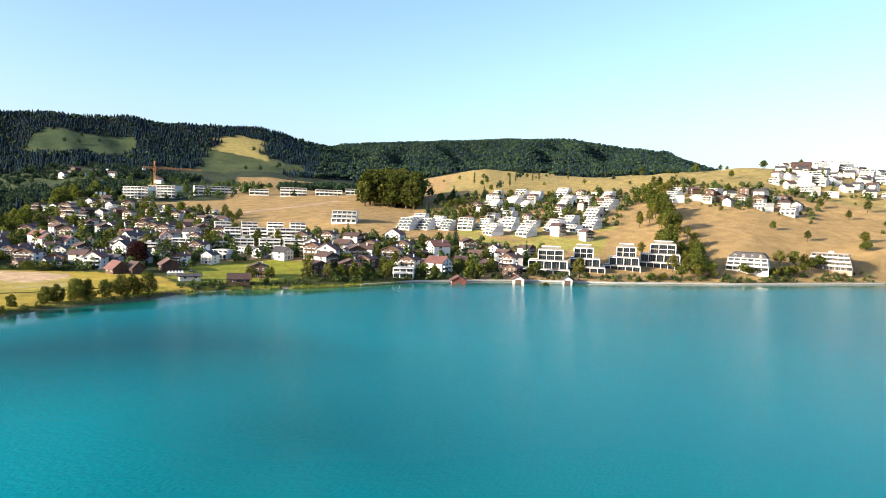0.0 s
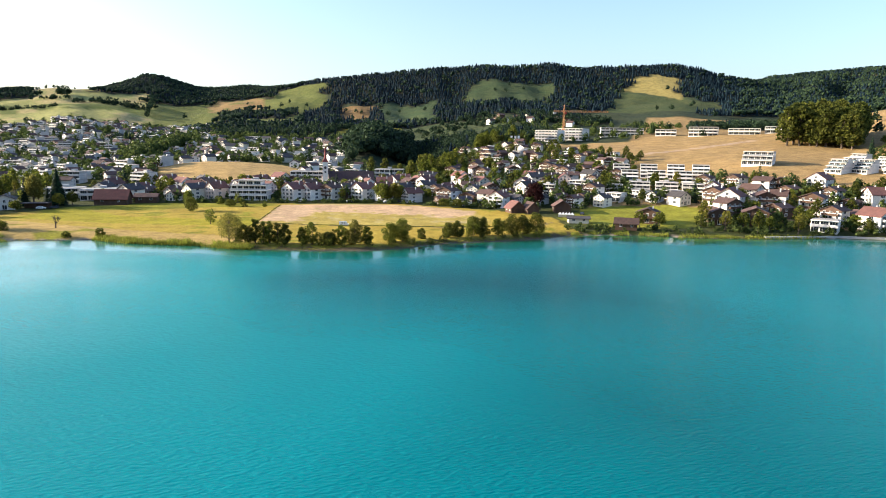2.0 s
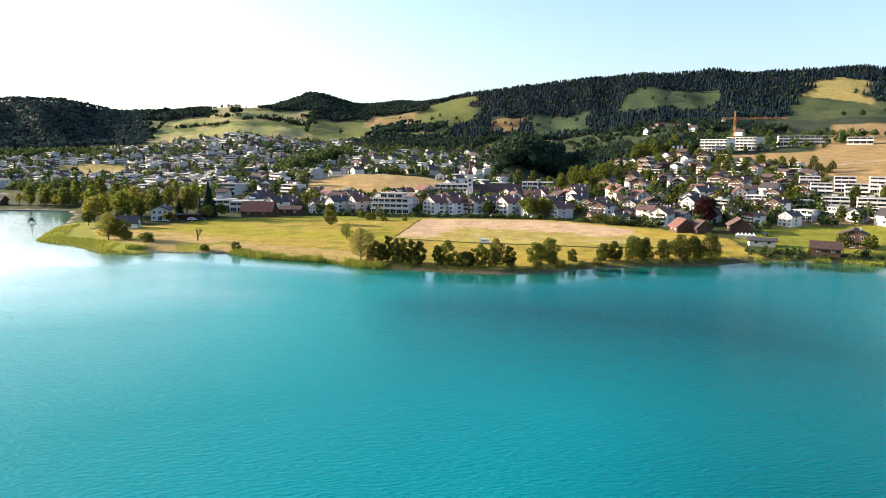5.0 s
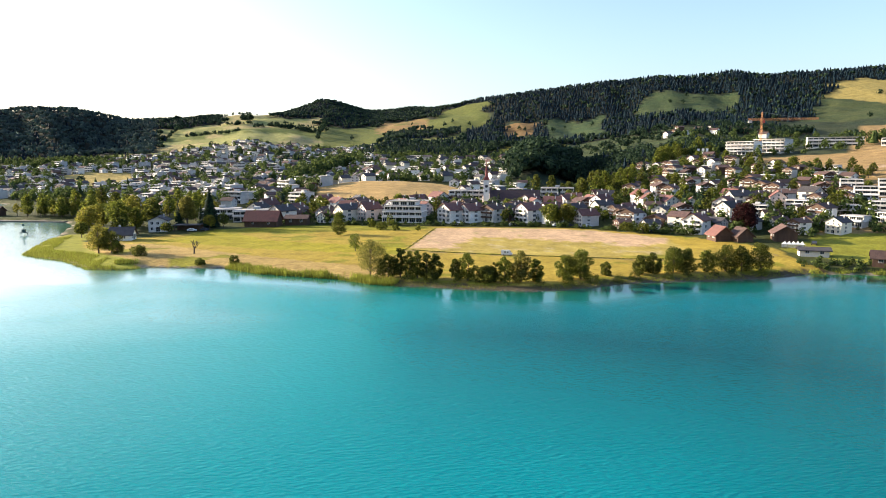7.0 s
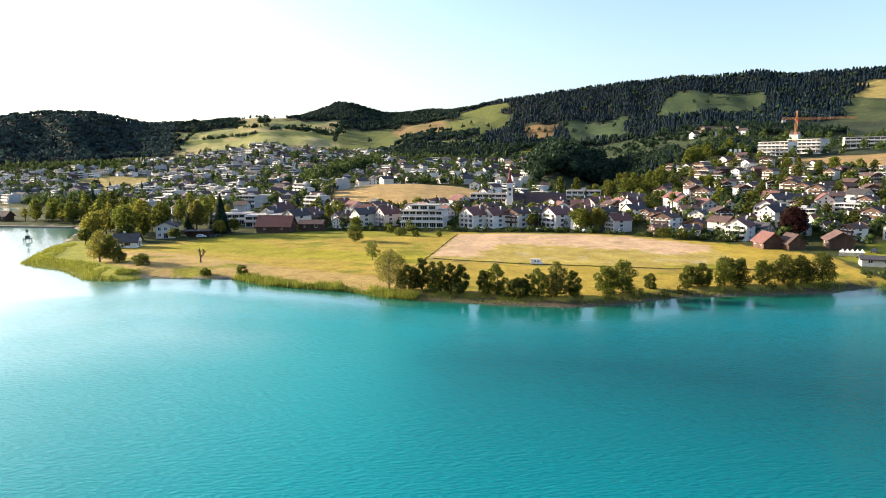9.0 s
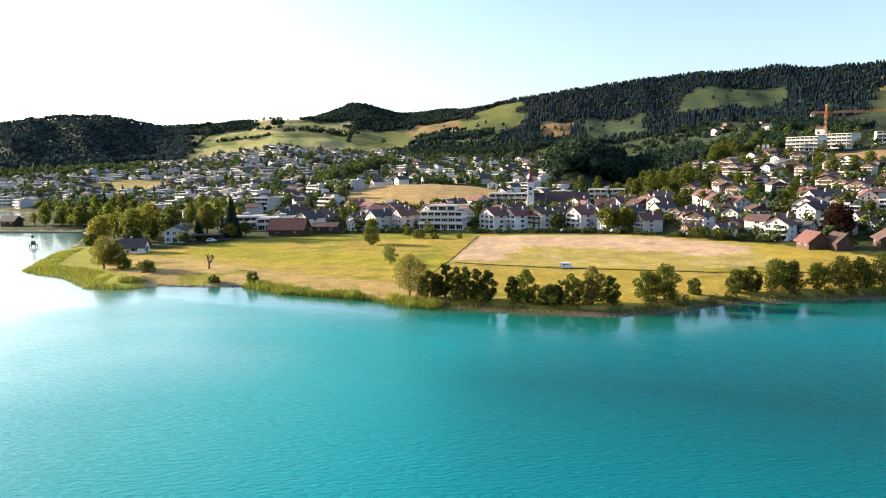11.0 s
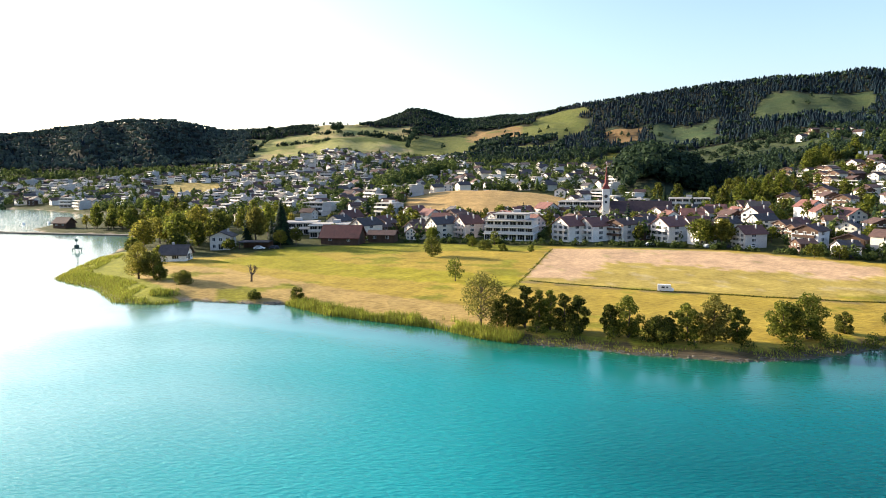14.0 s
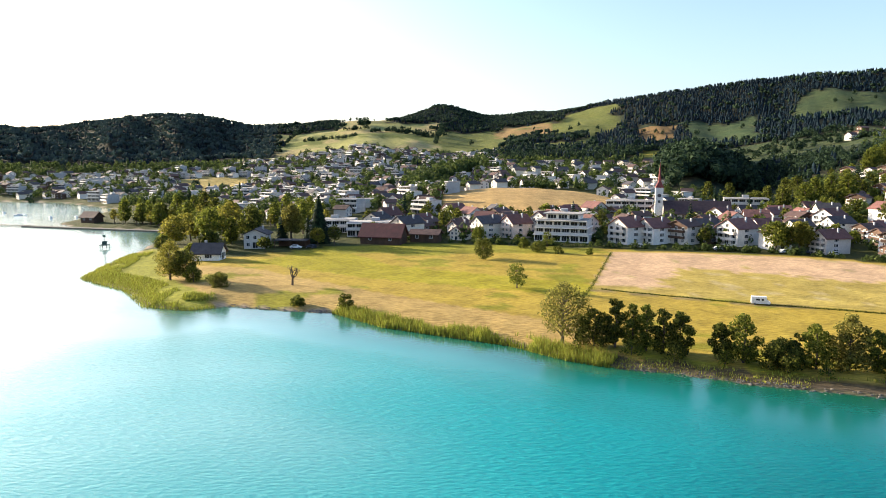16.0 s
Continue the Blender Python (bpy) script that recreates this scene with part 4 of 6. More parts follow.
def settle_all():
    centre = [(-62, 326), (5, 320), (62, 312), (88, 294), (116, 272), (150, 264), (182, 300), (170, 380), (60, 440), (-40, 440), (-100, 400), (-100, 345)]
    t = []
    garden = [T_dark, T_round, T_dark, T_bush, T_dark, T_round, T_dark, T_fir]
    plant(20, 60, within(centre), garden, 6.5, 0.6, 1.0)
    plant(19, 44, band(18, 34, 315, 560), garden, 7, 0.7, 1.1)
    t.append(settle(1, 108, within(centre), [H_white, H_big, H_rose, H_bigc, H_red, H_grey, H_brown, H_big, H_chalet, H_brown], 10.4, size=(0.62, 0.82), face=-56))
    t.append(settle(2, 46, band(17.5, 34.2, 300, 410), [H_white, H_brown, H_chalet, H_brown, H_bigc, H_chalet, B_villa, H_brown], 10.4, quarter=0.12, size=(0.58, 0.80), tries=80))
    t.append(settle(14, 74, band(17.5, 33.5, 400, 560), [F_white, F_cream, F_cream, B_villa, F_wood, F_cream, F_wood], 11.0, quarter=0.12, size=(0.62, 0.84)))
    t.append(settle(15, 5, band(27, 34, 380, 450), [B_block], 15, size=(0.7, 0.85)))
    t.append(settle(3, 16, band(33, 41.5, 300, 345), [H_white, B_villa, H_grey], 12, 6, size=(0.7, 0.85)))
    t.append(settle(4, 34, band(39.5, 64, 275, 372), [H_brown, H_chalet, H_white, H_brown, H_big, B_villa], 13.0, size=(0.74, 0.95)))
    t.append(settle(5, 7, band(51, 55.4, 425, 462), [B_blue, B_blue, B_terr], 14, 4, size=(0.62, 0.72), tries=40))
    t.append(settle(6, 50, band(56.2, 68.4, 418, 606), [B_terr, B_villa, F_cream, B_villa, B_terr, F_cream], 12.5, 12, size=(0.62, 0.85)))
    t.append(settle(7, 26, band(73, 82.5, 555, 610), [F_cream, B_villa, B_villa, F_grey, F_wood], 12.5, size=(0.75, 0.95)))
    t.append(settle(8, 84, band(79.2, 91, 660, 930), [F_white, B_block, B_villa, F_grey, B_terr], 15, far=690, size=(0.8, 1.0)))
    t.append(settle(9, 500, band(-25.5, -4.5, 440, 1070), [F_white, F_grey, F_white, B_villa, B_grey, F_wood], 13.5, far=500, size=(0.75, 0.95), face=-58))
    t.append(settle(10, 60, band(-5.5, 7, 590, 830), [F_white, F_grey, B_villa], 17, far=630, face=-58))
    t.append(settle(11, 240, band(-42, -24.5, 640, 990), [F_white, F_grey, B_villa, B_grey, F_wood], 15.5, far=1, size=(0.75, 0.95), face=-58))
    t.append(settle(12, 12, band(19, 27, 840, 960), [F_wood, F_white], 20))
    t.append(settle(13, 16, band(2.5, 9, 440, 560), [B_villa, F_white, F_grey, B_grey], 15, size=(0.7, 0.9)))
    joined("far_houses", "pale houses of the upper town on the hillside", "houses", FAR_HOUSES)


def joined(name, label, category, items):
    """Many far things as one object: items are (template, x, y, turn, size)."""
    cache, mats = {}, []
    vs, fs, ms, n = [], [], [], 0
    for ob, x, y, rz, size in items:
        if ob.name not in cache:
            V, T, K, k = [], [], [], 0
            for c in (*((ob,) if ob.data else ()), *ob.children):
                bm = bmesh.new()
                bm.from_mesh(c.data)
                bmesh.ops.triangulate(bm, faces=bm.faces)
                m = np.array(c.matrix_basis) if c != ob else np.eye(4)
                v = np.array([q.co[:] for q in bm.verts])
                V.append(v @ m[:3, :3].T + m[:3, 3])
                T.append(np.array([[q.index for q in f.verts] for f in bm.faces]) + k)
                for mm_ in c.data.materials:
                    if mm_ not in mats:
                        mats.append(mm_)
                K += [mats.index(c.data.materials[f.material_index]) for f in bm.faces]
                k += len(v)
                bm.free()
            cache[ob.name] = np.concatenate(V), np.concatenate(T), np.array(K)
        V, T, K = cache[ob.name]
        w = radians(rz)
        c, s = math.cos(w), math.sin(w)
        V = V * size
        vs.append(np.stack([V[:, 0] * c - V[:, 1] * s + x, V[:, 0] * s + V[:, 1] * c + y, V[:, 2] + height(x, y)], -1))
        fs.append(T + n)
        ms.append(K)
        n += len(V)
    me = mesh_np(name, np.concatenate(vs), np.concatenate(fs))
    for m in mats:
        me.materials.append(m)
    me.polygons.foreach_set("material_index", np.concatenate(ms).astype(np.int32))
    return tagged(new(name, me), label, category, kind="stuff")


# ---- trees ----


def leaf_cloud(rng, lobes, per_lobe, size):
    """Small leaf faces spread over the lobes (x, y, z, radius) of a crown."""
    vs = []
    for x, y, z, r in lobes:
        n = int(per_lobe * (r * r))
        d = rng.normal(size=(n, 3))
        d /= np.linalg.norm(d, axis=1, keepdims=True)
        p = np.array((x, y, z)) + d * r * rng.uniform(0.55, 1.08, (n, 1)) * np.array((1, 1, 0.85))
        t = d + rng.normal(size=(n, 3)) * 0.7
        t /= np.linalg.norm(t, axis=1, keepdims=True)
        u = np.cross(t, rng.normal(size=(n, 3)))
        u /= np.linalg.norm(u, axis=1, keepdims=True) + 1e-9
        w = np.cross(t, u) * 0.7
        s = size * rng.uniform(0.6, 1.3, (n, 1))
        vs.append(np.stack([p - u * s, p + w * s, p + u * s, p - w * s], 1).reshape(-1, 3))
    vs = np.concatenate(vs)
    return vs, np.arange(len(vs)).reshape(-1, 4)


def tree(label, h, spread, leaf_m, seed, n_lobes=13, per_lobe=26, size=0.42, trunk_h=0.28, open_crown=False, name="tree", slim=1.0):
    """A broad-leaved tree: tapered trunk, limbs to every lobe, crown of single leaf clumps."""
    rng = np.random.RandomState(seed)
    lobes = []
    for k in range(n_lobes):
        w = k * 2.4 + rng.uniform(-0.4, 0.4)
        f = (k + 0.5) / n_lobes
        z = h * (trunk_h + 0.08 + (0.86 - trunk_h) * f)
        prof = math.sin(math.pi * min(1, 0.18 + 0.80 * f)) ** 0.7
        r_out = spread * prof * rng.uniform(0.45, 0.8) * slim
        rad = spread * ((0.55 if spread < 2.3 else 0.32) if open_crown else 0.44) * rng.uniform(0.75, 1.2) * (1.15 - 0.35 * f)
        lobes.append((math.cos(w) * r_out, math.sin(w) * r_out, min(z, h - rad * 0.8), rad))
    bm = bmesh.new()
    top = h * 0.62
    lean = rng.uniform(-0.04, 0.04, 2) * h
    tube(bm, (0, 0, -0.6), (lean[0] * 0.5, lean[1] * 0.5, h * trunk_h), 0.032 * h, 0.022 * h, 8)
    tube(bm, (lean[0] * 0.5, lean[1] * 0.5, h * trunk_h), (lean[0], lean[1], top), 0.022 * h, 0.009 * h, 7)
    for x, y, z, r in lobes:
        s = min(max(z - 0.18 * h, h * trunk_h * 0.9), top)
        q = s / top
        tube(bm, (lean[0] * q, lean[1] * q, s), (x, y, z), 0.010 * h, 0.003 * h, 5)
    e = tagged(part(name, bm, M_bark, None), label, "tree", "trees of the shore and village")
    v, f = leaf_cloud(rng, lobes, per_lobe, size)
    crown = new("crown", mesh_np("crown", v, f, leaf_m))
    crown.parent = e
    return e


def spruce(label, h, r, leaf_m, seed, rows=14, name="conifer", thick=1.0):
    """A conifer: straight stem and whorls of drooping, ragged boughs."""
    rng = np.random.RandomState(seed)
    e = tagged(part(name, tube(bmesh.new(), (0, 0, -0.6), (0, 0, h * 0.96), 0.02 * h, 0.004 * h, 7), M_bark, None), label, "tree", "trees of the shore and village")
    vs = []
    for k in range(rows):
        f = k / rows
        n = int((14 - 8 * f) * thick)
        for j in range(n):
            w = math.tau * (j + rng.uniform(0, 0.7)) / n
            ln = r * (1 - f) ** 0.85 * rng.uniform(0.75, 1.15) + 0.25
            z = h * (0.06 + 0.93 * f) + rng.uniform(-0.2, 0.2)
            d, s = np.array((math.cos(w), math.sin(w), 0)), np.array((-math.sin(w), math.cos(w), 0))
            for q, wd in ((0.45, 0.26), (0.8, 0.30), (1.0, 0.16)):
                c = d * ln * q + np.array((0, 0, z - ln * 0.38 * q))
                up = np.array((0, 0, rng.uniform(0.2, 0.45) * ln * 0.5 + 0.2))
                vs += [c - s * ln * wd, c - d * ln * 0.3 + up, c + s * ln * wd, c + d * ln * 0.22 - up * 0.6]
    crown = new("crown", mesh_np("crown", np.array(vs), np.arange(len(vs)).reshape(-1, 4), leaf_m))
    crown.parent = e
    return e


def bare_tree(h):
    """A dead tree: trunk and bare forked limbs."""
    rng = random.Random(5)
    e = empty("dead_tree", "leafless dead tree standing on the pasture", "tree")
    bm = bmesh.new()
    tube(bm, (0, 0, -0.5), (0.15, 0, h * 0.38), 0.34, 0.26, 8)

    def fork(p, d, ln, r, depth):
        q = p + d * ln
        tube(bm, p, q, r, r * 0.6, 6)
        if depth:
            for _ in range(3 if depth > 1 else 2):
                t = (d + Vector((rng.uniform(-0.9, 0.9), rng.uniform(-0.9, 0.9), rng.uniform(-0.15, 0.6)))).normalized()
                fork(q, t, ln * rng.uniform(0.55, 0.8), r * 0.55, depth - 1)
    for d in ((-0.5, 0.2, 0.9), (0.75, -0.1, 0.5), (0.05, -0.3, 1.0), (0.3, 0.6, 0.8)):
        fork(Vector((0.15, 0, h * 0.36)), Vector(d).normalized(), h * 0.24, 0.19, 3)
    part("trunk", bm, M_bark, e)
    return e


# village and garden trees, built once and then copied
T_round = tree("broad green tree among the houses", 9, 3.6, M_leaf, 11, 11, 16, 0.55)
T_dark = tree("dark green garden tree among the houses", 10, 3.4, M_leaf_dark, 12, 11, 16, 0.55)
T_yel = tree("yellow-green tree among the houses", 11, 3.2, M_leaf_yel, 13, 12, 16, 0.55)
T_tall = tree("tall green tree of a grove", 18, 5.4, M_leaf, 14, 20, 13, 0.65, 0.12)
T_talld = tree("tall dark tree of a grove", 19, 5.6, M_leaf_dark, 15, 20, 11, 0.75, 0.08)
T_bush = tree("low green shrub on the slope", 3.4, 2.0, M_leaf, 16, 9, 30, 0.4, 0.05, name="shrub")
T_fir = spruce("dark spruce among the houses", 15, 3.3, M_needle, 17)
T_slim = tree("slim dark upright poplar on the hill", 15, 2.1, M_leaf_dark, 18, 14, 22, 0.5, 0.08, slim=0.45)


def plant(seed, count, spot, kinds, gap=6.5, lo=0.7, hi=1.25, sink=0.15, many=None):
    rng = random.Random(seed)
    n = 0
    for _ in range(count * 12):
        x, y = spot(rng)
        if shore_at(x, y) < 4 or any(inside(x, y, p) for p in KEEP) or not free(x, y, gap / 2):
            continue
        s = rng.uniform(lo, hi)
        n += 1
        if many is not None:
            many.append((rng.choice(kinds), x, y, rng.uniform(0, 360), s))
            if n >= count:
                break
            continue
        o = put(rng.choice(kinds), x, y, rng.uniform(0, 360), sink)
        o.scale = (s * rng.uniform(0.9, 1.1), s, s * rng.uniform(0.9, 1.15))
        if n >= count:
            break


def plant_all():
    garden = [T_dark, T_round, T_dark, T_round, T_fir, T_bush, T_dark]
    plant(21, 22, within([(-62, 322), (62, 310), (150, 264), (182, 300), (170, 380), (60, 440), (-100, 440), (-100, 330)]), garden, 6, 0.6, 1.0)
    plant(22, 44, band(17, 35, 320, 570), garden, 6, 0.6, 1.1)
    plant(23, 60, band(37, 66, 255, 380), garden + [T_yel], 6, 0.6, 1.0)
    groves = []
    plant(24, 50, band(52, 67, 460, 610), garden, 7, 0.6, 1.1, many=groves)
    plant(25, 22, band(69, 82, 550, 660), [T_round, T_dark, T_bush], 7, 0.6, 1.0)
    plant(26, 34, band(68, 92, 480, 900), [T_round, T_bush, T_dark], 12, 0.7, 1.2, many=groves)
    plant(27, 30, band(44, 68, 620, 900), [T_bush, T_round, T_slim], 9, 0.6, 1.0, many=groves)
    plant(28, 60, band(45.6, 50.4, 540, 620), [T_talld, T_talld, T_talld, T_tall], 5.5, 1.2, 1.65, many=groves)
    tl = [polar(77.2, 388), polar(74.6, 455), polar(71.4, 600)]

    def along(rng):
        k = rng.random()
        p, q = (tl[0], tl[1]) if k < 0.5 else (tl[1], tl[2])
        u = rng.random()
        return p[0] + (q[0] - p[0]) * u + rng.gauss(0, 7), p[1] + (q[1] - p[1]) * u + rng.gauss(0, 7)
    plant(29, 46, along, [T_tall, T_yel, T_yel, T_round], 6, 0.75, 1.1, many=groves)
    plant(30, 30, lambda r: polar(r.uniform(16, 17.5) + 0, r.uniform(440, 470)) if r.random() < 0.2 else polar(16 + 5.5 * (v := r.random()) + r.gauss(0, 0.5), 430 + 190 * v + r.gauss(0, 10)),
          [T_tall, T_round, T_dark], 7, 0.7, 0.95, many=groves)
    plant(31, 40, band(9.5, 17, 430, 520), [T_talld, T_dark, T_fir, T_dark], 8, 0.55, 0.85, many=groves)
    plant(32, 28, within([(-200, 372), (-262, 392), (-250, 440), (-150, 430), (-110, 360), (-110, 322), (-128, 300), (-165, 305), (-178, 345)]), [T_tall, T_yel, T_round, T_talld, T_tall], 7, 0.55, 0.8)
    plant(40, 46, within([(-200, 378), (-262, 394), (-245, 428), (-150, 420), (-115, 372), (-180, 352)]), [T_round, T_yel, T_dark, T_tall], 6, 0.55, 0.85, many=groves)
    plant(41, 18, within([(-243, 390), (-205, 380), (-194, 370), (-188, 386), (-205, 400), (-243, 406)]), [T_tall, T_round, T_tall, T_talld], 5, 0.55, 0.72, many=groves)
    joined("groves", "leafy groves and ravine woods on the slopes", "woods", groves)
    for ob, a, d in ((T_tall, 46.5, 575), (T_talld, 48.5, 580), (T_slim, 58, 690), (T_yel, 74.2, 470)):
        if ob.name not in USED:
            put(ob, *polar(a, d), 0, 0.15)
    # trees between the far houses: too many to count
    rng = np.random.RandomState(33)
    far, shrubs = [], []
    for a0, a1, d0, d1, n in ((-26, -4, 450, 1080, 2200), (-44, -24, 600, 1100, 1700), (-6, 8, 570, 880, 500), (-16, -6, 600, 760, 160), (20, 36, 600, 900, 160)):
        for _ in range(n):
            x, y = polar(rng.uniform(a0, a1), math.sqrt(rng.uniform(d0 * d0, d1 * d1)))
            if buildable(x, y) and clear(x, y, 1.5):
                if -28.6 < math.degrees(math.atan2(x, y)) < -24 and 750 < math.hypot(x, y) < 910:
                    continue
                fir = rng.rand() < 0.06
                far.append((x, y, height(x, y) - 0.4, rng.uniform(9, 14) if fir else rng.uniform(6, 11), rng.randint(0, 6) if fir else rng.randint(10, 16)))
    for _ in range(230):                  # the tree belt that climbs between the quarters
        q = rng.rand()
        x, y = polar(-11.6 + 5.8 * q + rng.normal() * 0.45, 620 + 230 * q + rng.normal() * 14)
        far.append((x, y, height(x, y) - 0.4, rng.uniform(9, 17), rng.randint(10, 16)))
    for a0, a1, d0, d1, n in ((-12, 18, 325, 450, 700), (17, 35, 290, 570, 1300), (35, 66, 265, 390, 700), (52, 70, 455, 620, 500), (70, 84, 545, 665, 220), (2, 18, 440, 580, 300), (79, 92, 650, 960, 260)):
        for _ in range(n):
            x, y = polar(rng.uniform(a0, a1), math.sqrt(rng.uniform(d0 * d0, d1 * d1)))
            if buildable(x, y):
                shrubs.append((x, y, height(x, y) - 0.5, rng.uniform(2.0, 5.5) * (1.7 if rng.rand() < 0.25 else 1), rng.randint(10, 16)))
    for (ax, ay), (bx, by) in zip(SHORE[36:], SHORE[37:]):
        ln = math.dist((ax, ay), (bx, by))
        for _ in range(int(ln * 0.8)):
            q, o = rng.rand(), rng.uniform(3, 13)
            x, y = ax + (bx - ax) * q - (by - ay) / ln * o, ay + (by - ay) * q + (bx - ax) / ln * o
            shrubs.append((x, y, height(x, y) - 0.5, rng.uniform(1.2, 4.2), rng.randint(10, 16)))
    edge = [(-52, 318.5), (5, 312.5), (62, 304.5), (86, 289), (112, 267)]
    for (ax, ay), (bx, by) in zip(edge, edge[1:]):
        for _ in range(int(math.dist((ax, ay), (bx, by)) * 0.9)):
            q = rng.rand()
            x, y = ax + (bx - ax) * q + rng.normal() * 0.8, ay + (by - ay) * q + rng.normal() * 0.8
            shrubs.append((x, y, height(x, y) - 0.6, rng.uniform(1.6, 3.6), rng.randint(10, 16)))
    scatter("garden_shrubs", "green hedges and shrubs between the houses", shrubs, wood_shapes, M_leaf_far, 35)
    scatter("garden_trees", "green garden trees between the far houses", far, wood_shapes, M_leaf_far, 34)


M_leaf_far = mat("garden_foliage", (0.056, 0.092, 0.026), (0.036, 0.064, 0.022), 0.03, 0.6, island_hue=(0.095, 0.120, 0.030), rough=0.8, island=0.4, spec=0.1, through_light=0.4)

# ---- single buildings ----


def at_ground(ob, x, y, rz, sink=0.0):
    ob.matrix_basis = pose(x, y, height(x, y) - sink, 0, 0, rz)
    return ob


def hold(x, y, r):
    SPOTS.setdefault((int(x // 40), int(y // 40)), []).append((x, y, r))


def church(x, y):
    e = empty("church", "white village church with a slim red spire", "church")
    part("tower", boxes((-1.8, 1.8, -1.8, 1.8, -3, 17.0)), M_white, e)
    bm = bmesh.new()
    base = [bm.verts.new((sx * 2.05, sy * 2.05, 17.003)) for sx, sy in ((-1, -1), (1, -1), (1, 1), (-1, 1))]
    ring = [bm.verts.new((math.cos(a) * 0.95, math.sin(a) * 0.95, 19.6)) for a in [math.pi * (k / 4 + 1.25 - 0.125) for k in range(8)]]
    tip = bm.verts.new((0, 0, 29.6))
    bm.faces.new(base[::-1])
    for k in range(4):
        r0, r1, r2 = ring[(2 * k - 1) % 8], ring[2 * k], ring[(2 * k + 1) % 8]
        bm.faces.new((base[k], r1, r0)) if k else bm.faces.new((base[0], r1, r0))
        bm.faces.new((base[k], r2, r1))
        bm.faces.new((base[k], base[(k + 1) % 4], r2))
    for k in range(8):
        bm.faces.new((ring[k], ring[(k + 1) % 8], tip))
    bmesh.ops.recalc_face_normals(bm, faces=bm.faces)
    spire = part("spire", bm, M_spire, e, "slim red shingled spire")
    part("finial", tube(bmesh.new(), (0, 0, 29.2), (0, 0, 31.0), 0.09, 0.05), M_metal, spire)
    for t, px, py in ((0, 0, -1.82), (-90, -1.82, 0), (90, 1.82, 0)):
        bm = bmesh.new()
        bmesh.ops.create_circle(bm, cap_ends=True, segments=20, radius=0.9, matrix=pose(0, 0, 0, 90))
        o = part("clock_face", bm, M_tile_grey, e, "dark round clock face")
        o.matrix_basis = pose(px, py - (0.03 if t == 0 else 0), 13.2, 0, 0, t) if t == 0 else pose(px + (0.03 if t > 0 else -0.03), py, 13.2, 0, 0, t)
        window(e, "small", px, py, 9.5, t)
    part("nave", prism(bmesh.new(), [(-6, -3), (6, -3), (6, 5.0), (0, 10.4), (-6, 5.0)], 0, 30), M_white, e).matrix_basis = pose(2.4, 1, 0, 0, 0, -90)
    bm = bmesh.new()
    for s in (-1, 1):
        out = [(0, 10.45), (s * 6.8, 4.33), (s * 6.8, 4.68), (0, 10.8)]
        prism(bm, out if s < 0 else out[::-1], -0.4, 30.6)
    bmesh.ops.recalc_face_normals(bm, faces=bm.faces)
    part("nave_roof", bm, M_slate, e, "steep dark brown nave roof").matrix_basis = pose(2.45, 1, 0, 0, 0, -90)
    for k in range(5):
        window(e, "big", 6.5 + 5.5 * k, -5.02, 2.0)
    at_ground(e, x, y, -4)
    for k in range(4):
        hold(x + 9 * k, y, 9)


church(40, 404)

white_block = block("white lakefront apartment building with long white balconies", 21, 13, 3, 0.5, M_white, M_white, 6, False, 0.4, ST=2.7)
part("penthouse", boxes((-6.5, 6.5, -3.2, 5.5, 8.36, 10.4)), M_white, white_block)
part("penthouse_roof", boxes((-7.6, 7.6, -4.6, 6.2, 10.403, 10.7)), M_flat, white_block)
for px in (-4.2, 0, 4.2):
    window(white_block, (3.4, 1.7), px, -3.21, 8.5)
at_ground(white_block, -7, 331, -12)
hold(-7, 331, 11)
for k in range(3):
    hold(-14 + 7 * k, 331, 8)


for label, bx, by, wide, deep, n, turn in (("long white flat-roofed hall behind the front houses", -6, 392, 30, 13, 2, -8), ("white flat-roofed hall behind the red shed", -86, 340, 22, 12, 2, 8),
                                          ("low grey flat-roofed hall in the village", -108, 352, 20, 12, 2, 10), ("pale flat-roofed school building above the village", 92, 448, 22, 11, 3, -12),
                                          ("white flat-roofed office building near the church", 30, 436, 24, 11, 3, -10)):
    at_ground(block(label, wide, deep, n, 0.0, M_grey if "grey" in label else M_white, M_white, 6, True), bx, by, turn)
    for k in (-1, 0, 1):
        hold(bx + k * wide * 0.32, by, deep * 0.55)


def shed(label, w, l, eave, rise, wall_m, roof_m, x, y, rz, cat="barn", name="barn"):
    e = gable_shell(name, label, cat, w, l, eave, rise, wall_m, roof_m)
    at_ground(e, x, y, rz)
    hold(x, y, max(w, l) * 0.55)
    return e


def gable_shell(name, label, cat, w, l, eave, rise, wall_m, roof_m, over=0.8):
    """Plain pitched building with a wide door; ridge along y."""
    e = empty(name, label, cat)
    a, b = w / 2, l / 2
    part("wall", prism(bmesh.new(), [(-a, -2), (a, -2), (a, eave), (0, eave + rise), (-a, eave)], -b, b), wall_m, e)
    k = rise / a
    bm = bmesh.new()
    for s in (-1, 1):
        out = [(0, eave + rise + 0.03), (s * (a + over), eave - over * k + 0.03), (s * (a + over), eave - over * k + 0.33), (0, eave + rise + 0.33)]
        prism(bm, out if s < 0 else out[::-1], -b - over, b + over)
    bmesh.ops.recalc_face_normals(bm, faces=bm.faces)
    part("roof", bm, roof_m, e)
    part("door", boxes((-1.6, 1.6, -b - 0.08, -b - 0.01, 0, min(3.2, eave - 0.3))), M_wood, e)
    for y in (-b * 0.5, b * 0.5):
        window(e, "small", -a - 0.01, y, eave * 0.45, -90)
        window(e, "small", a + 0.01, y, eave * 0.45, 90)
    return e


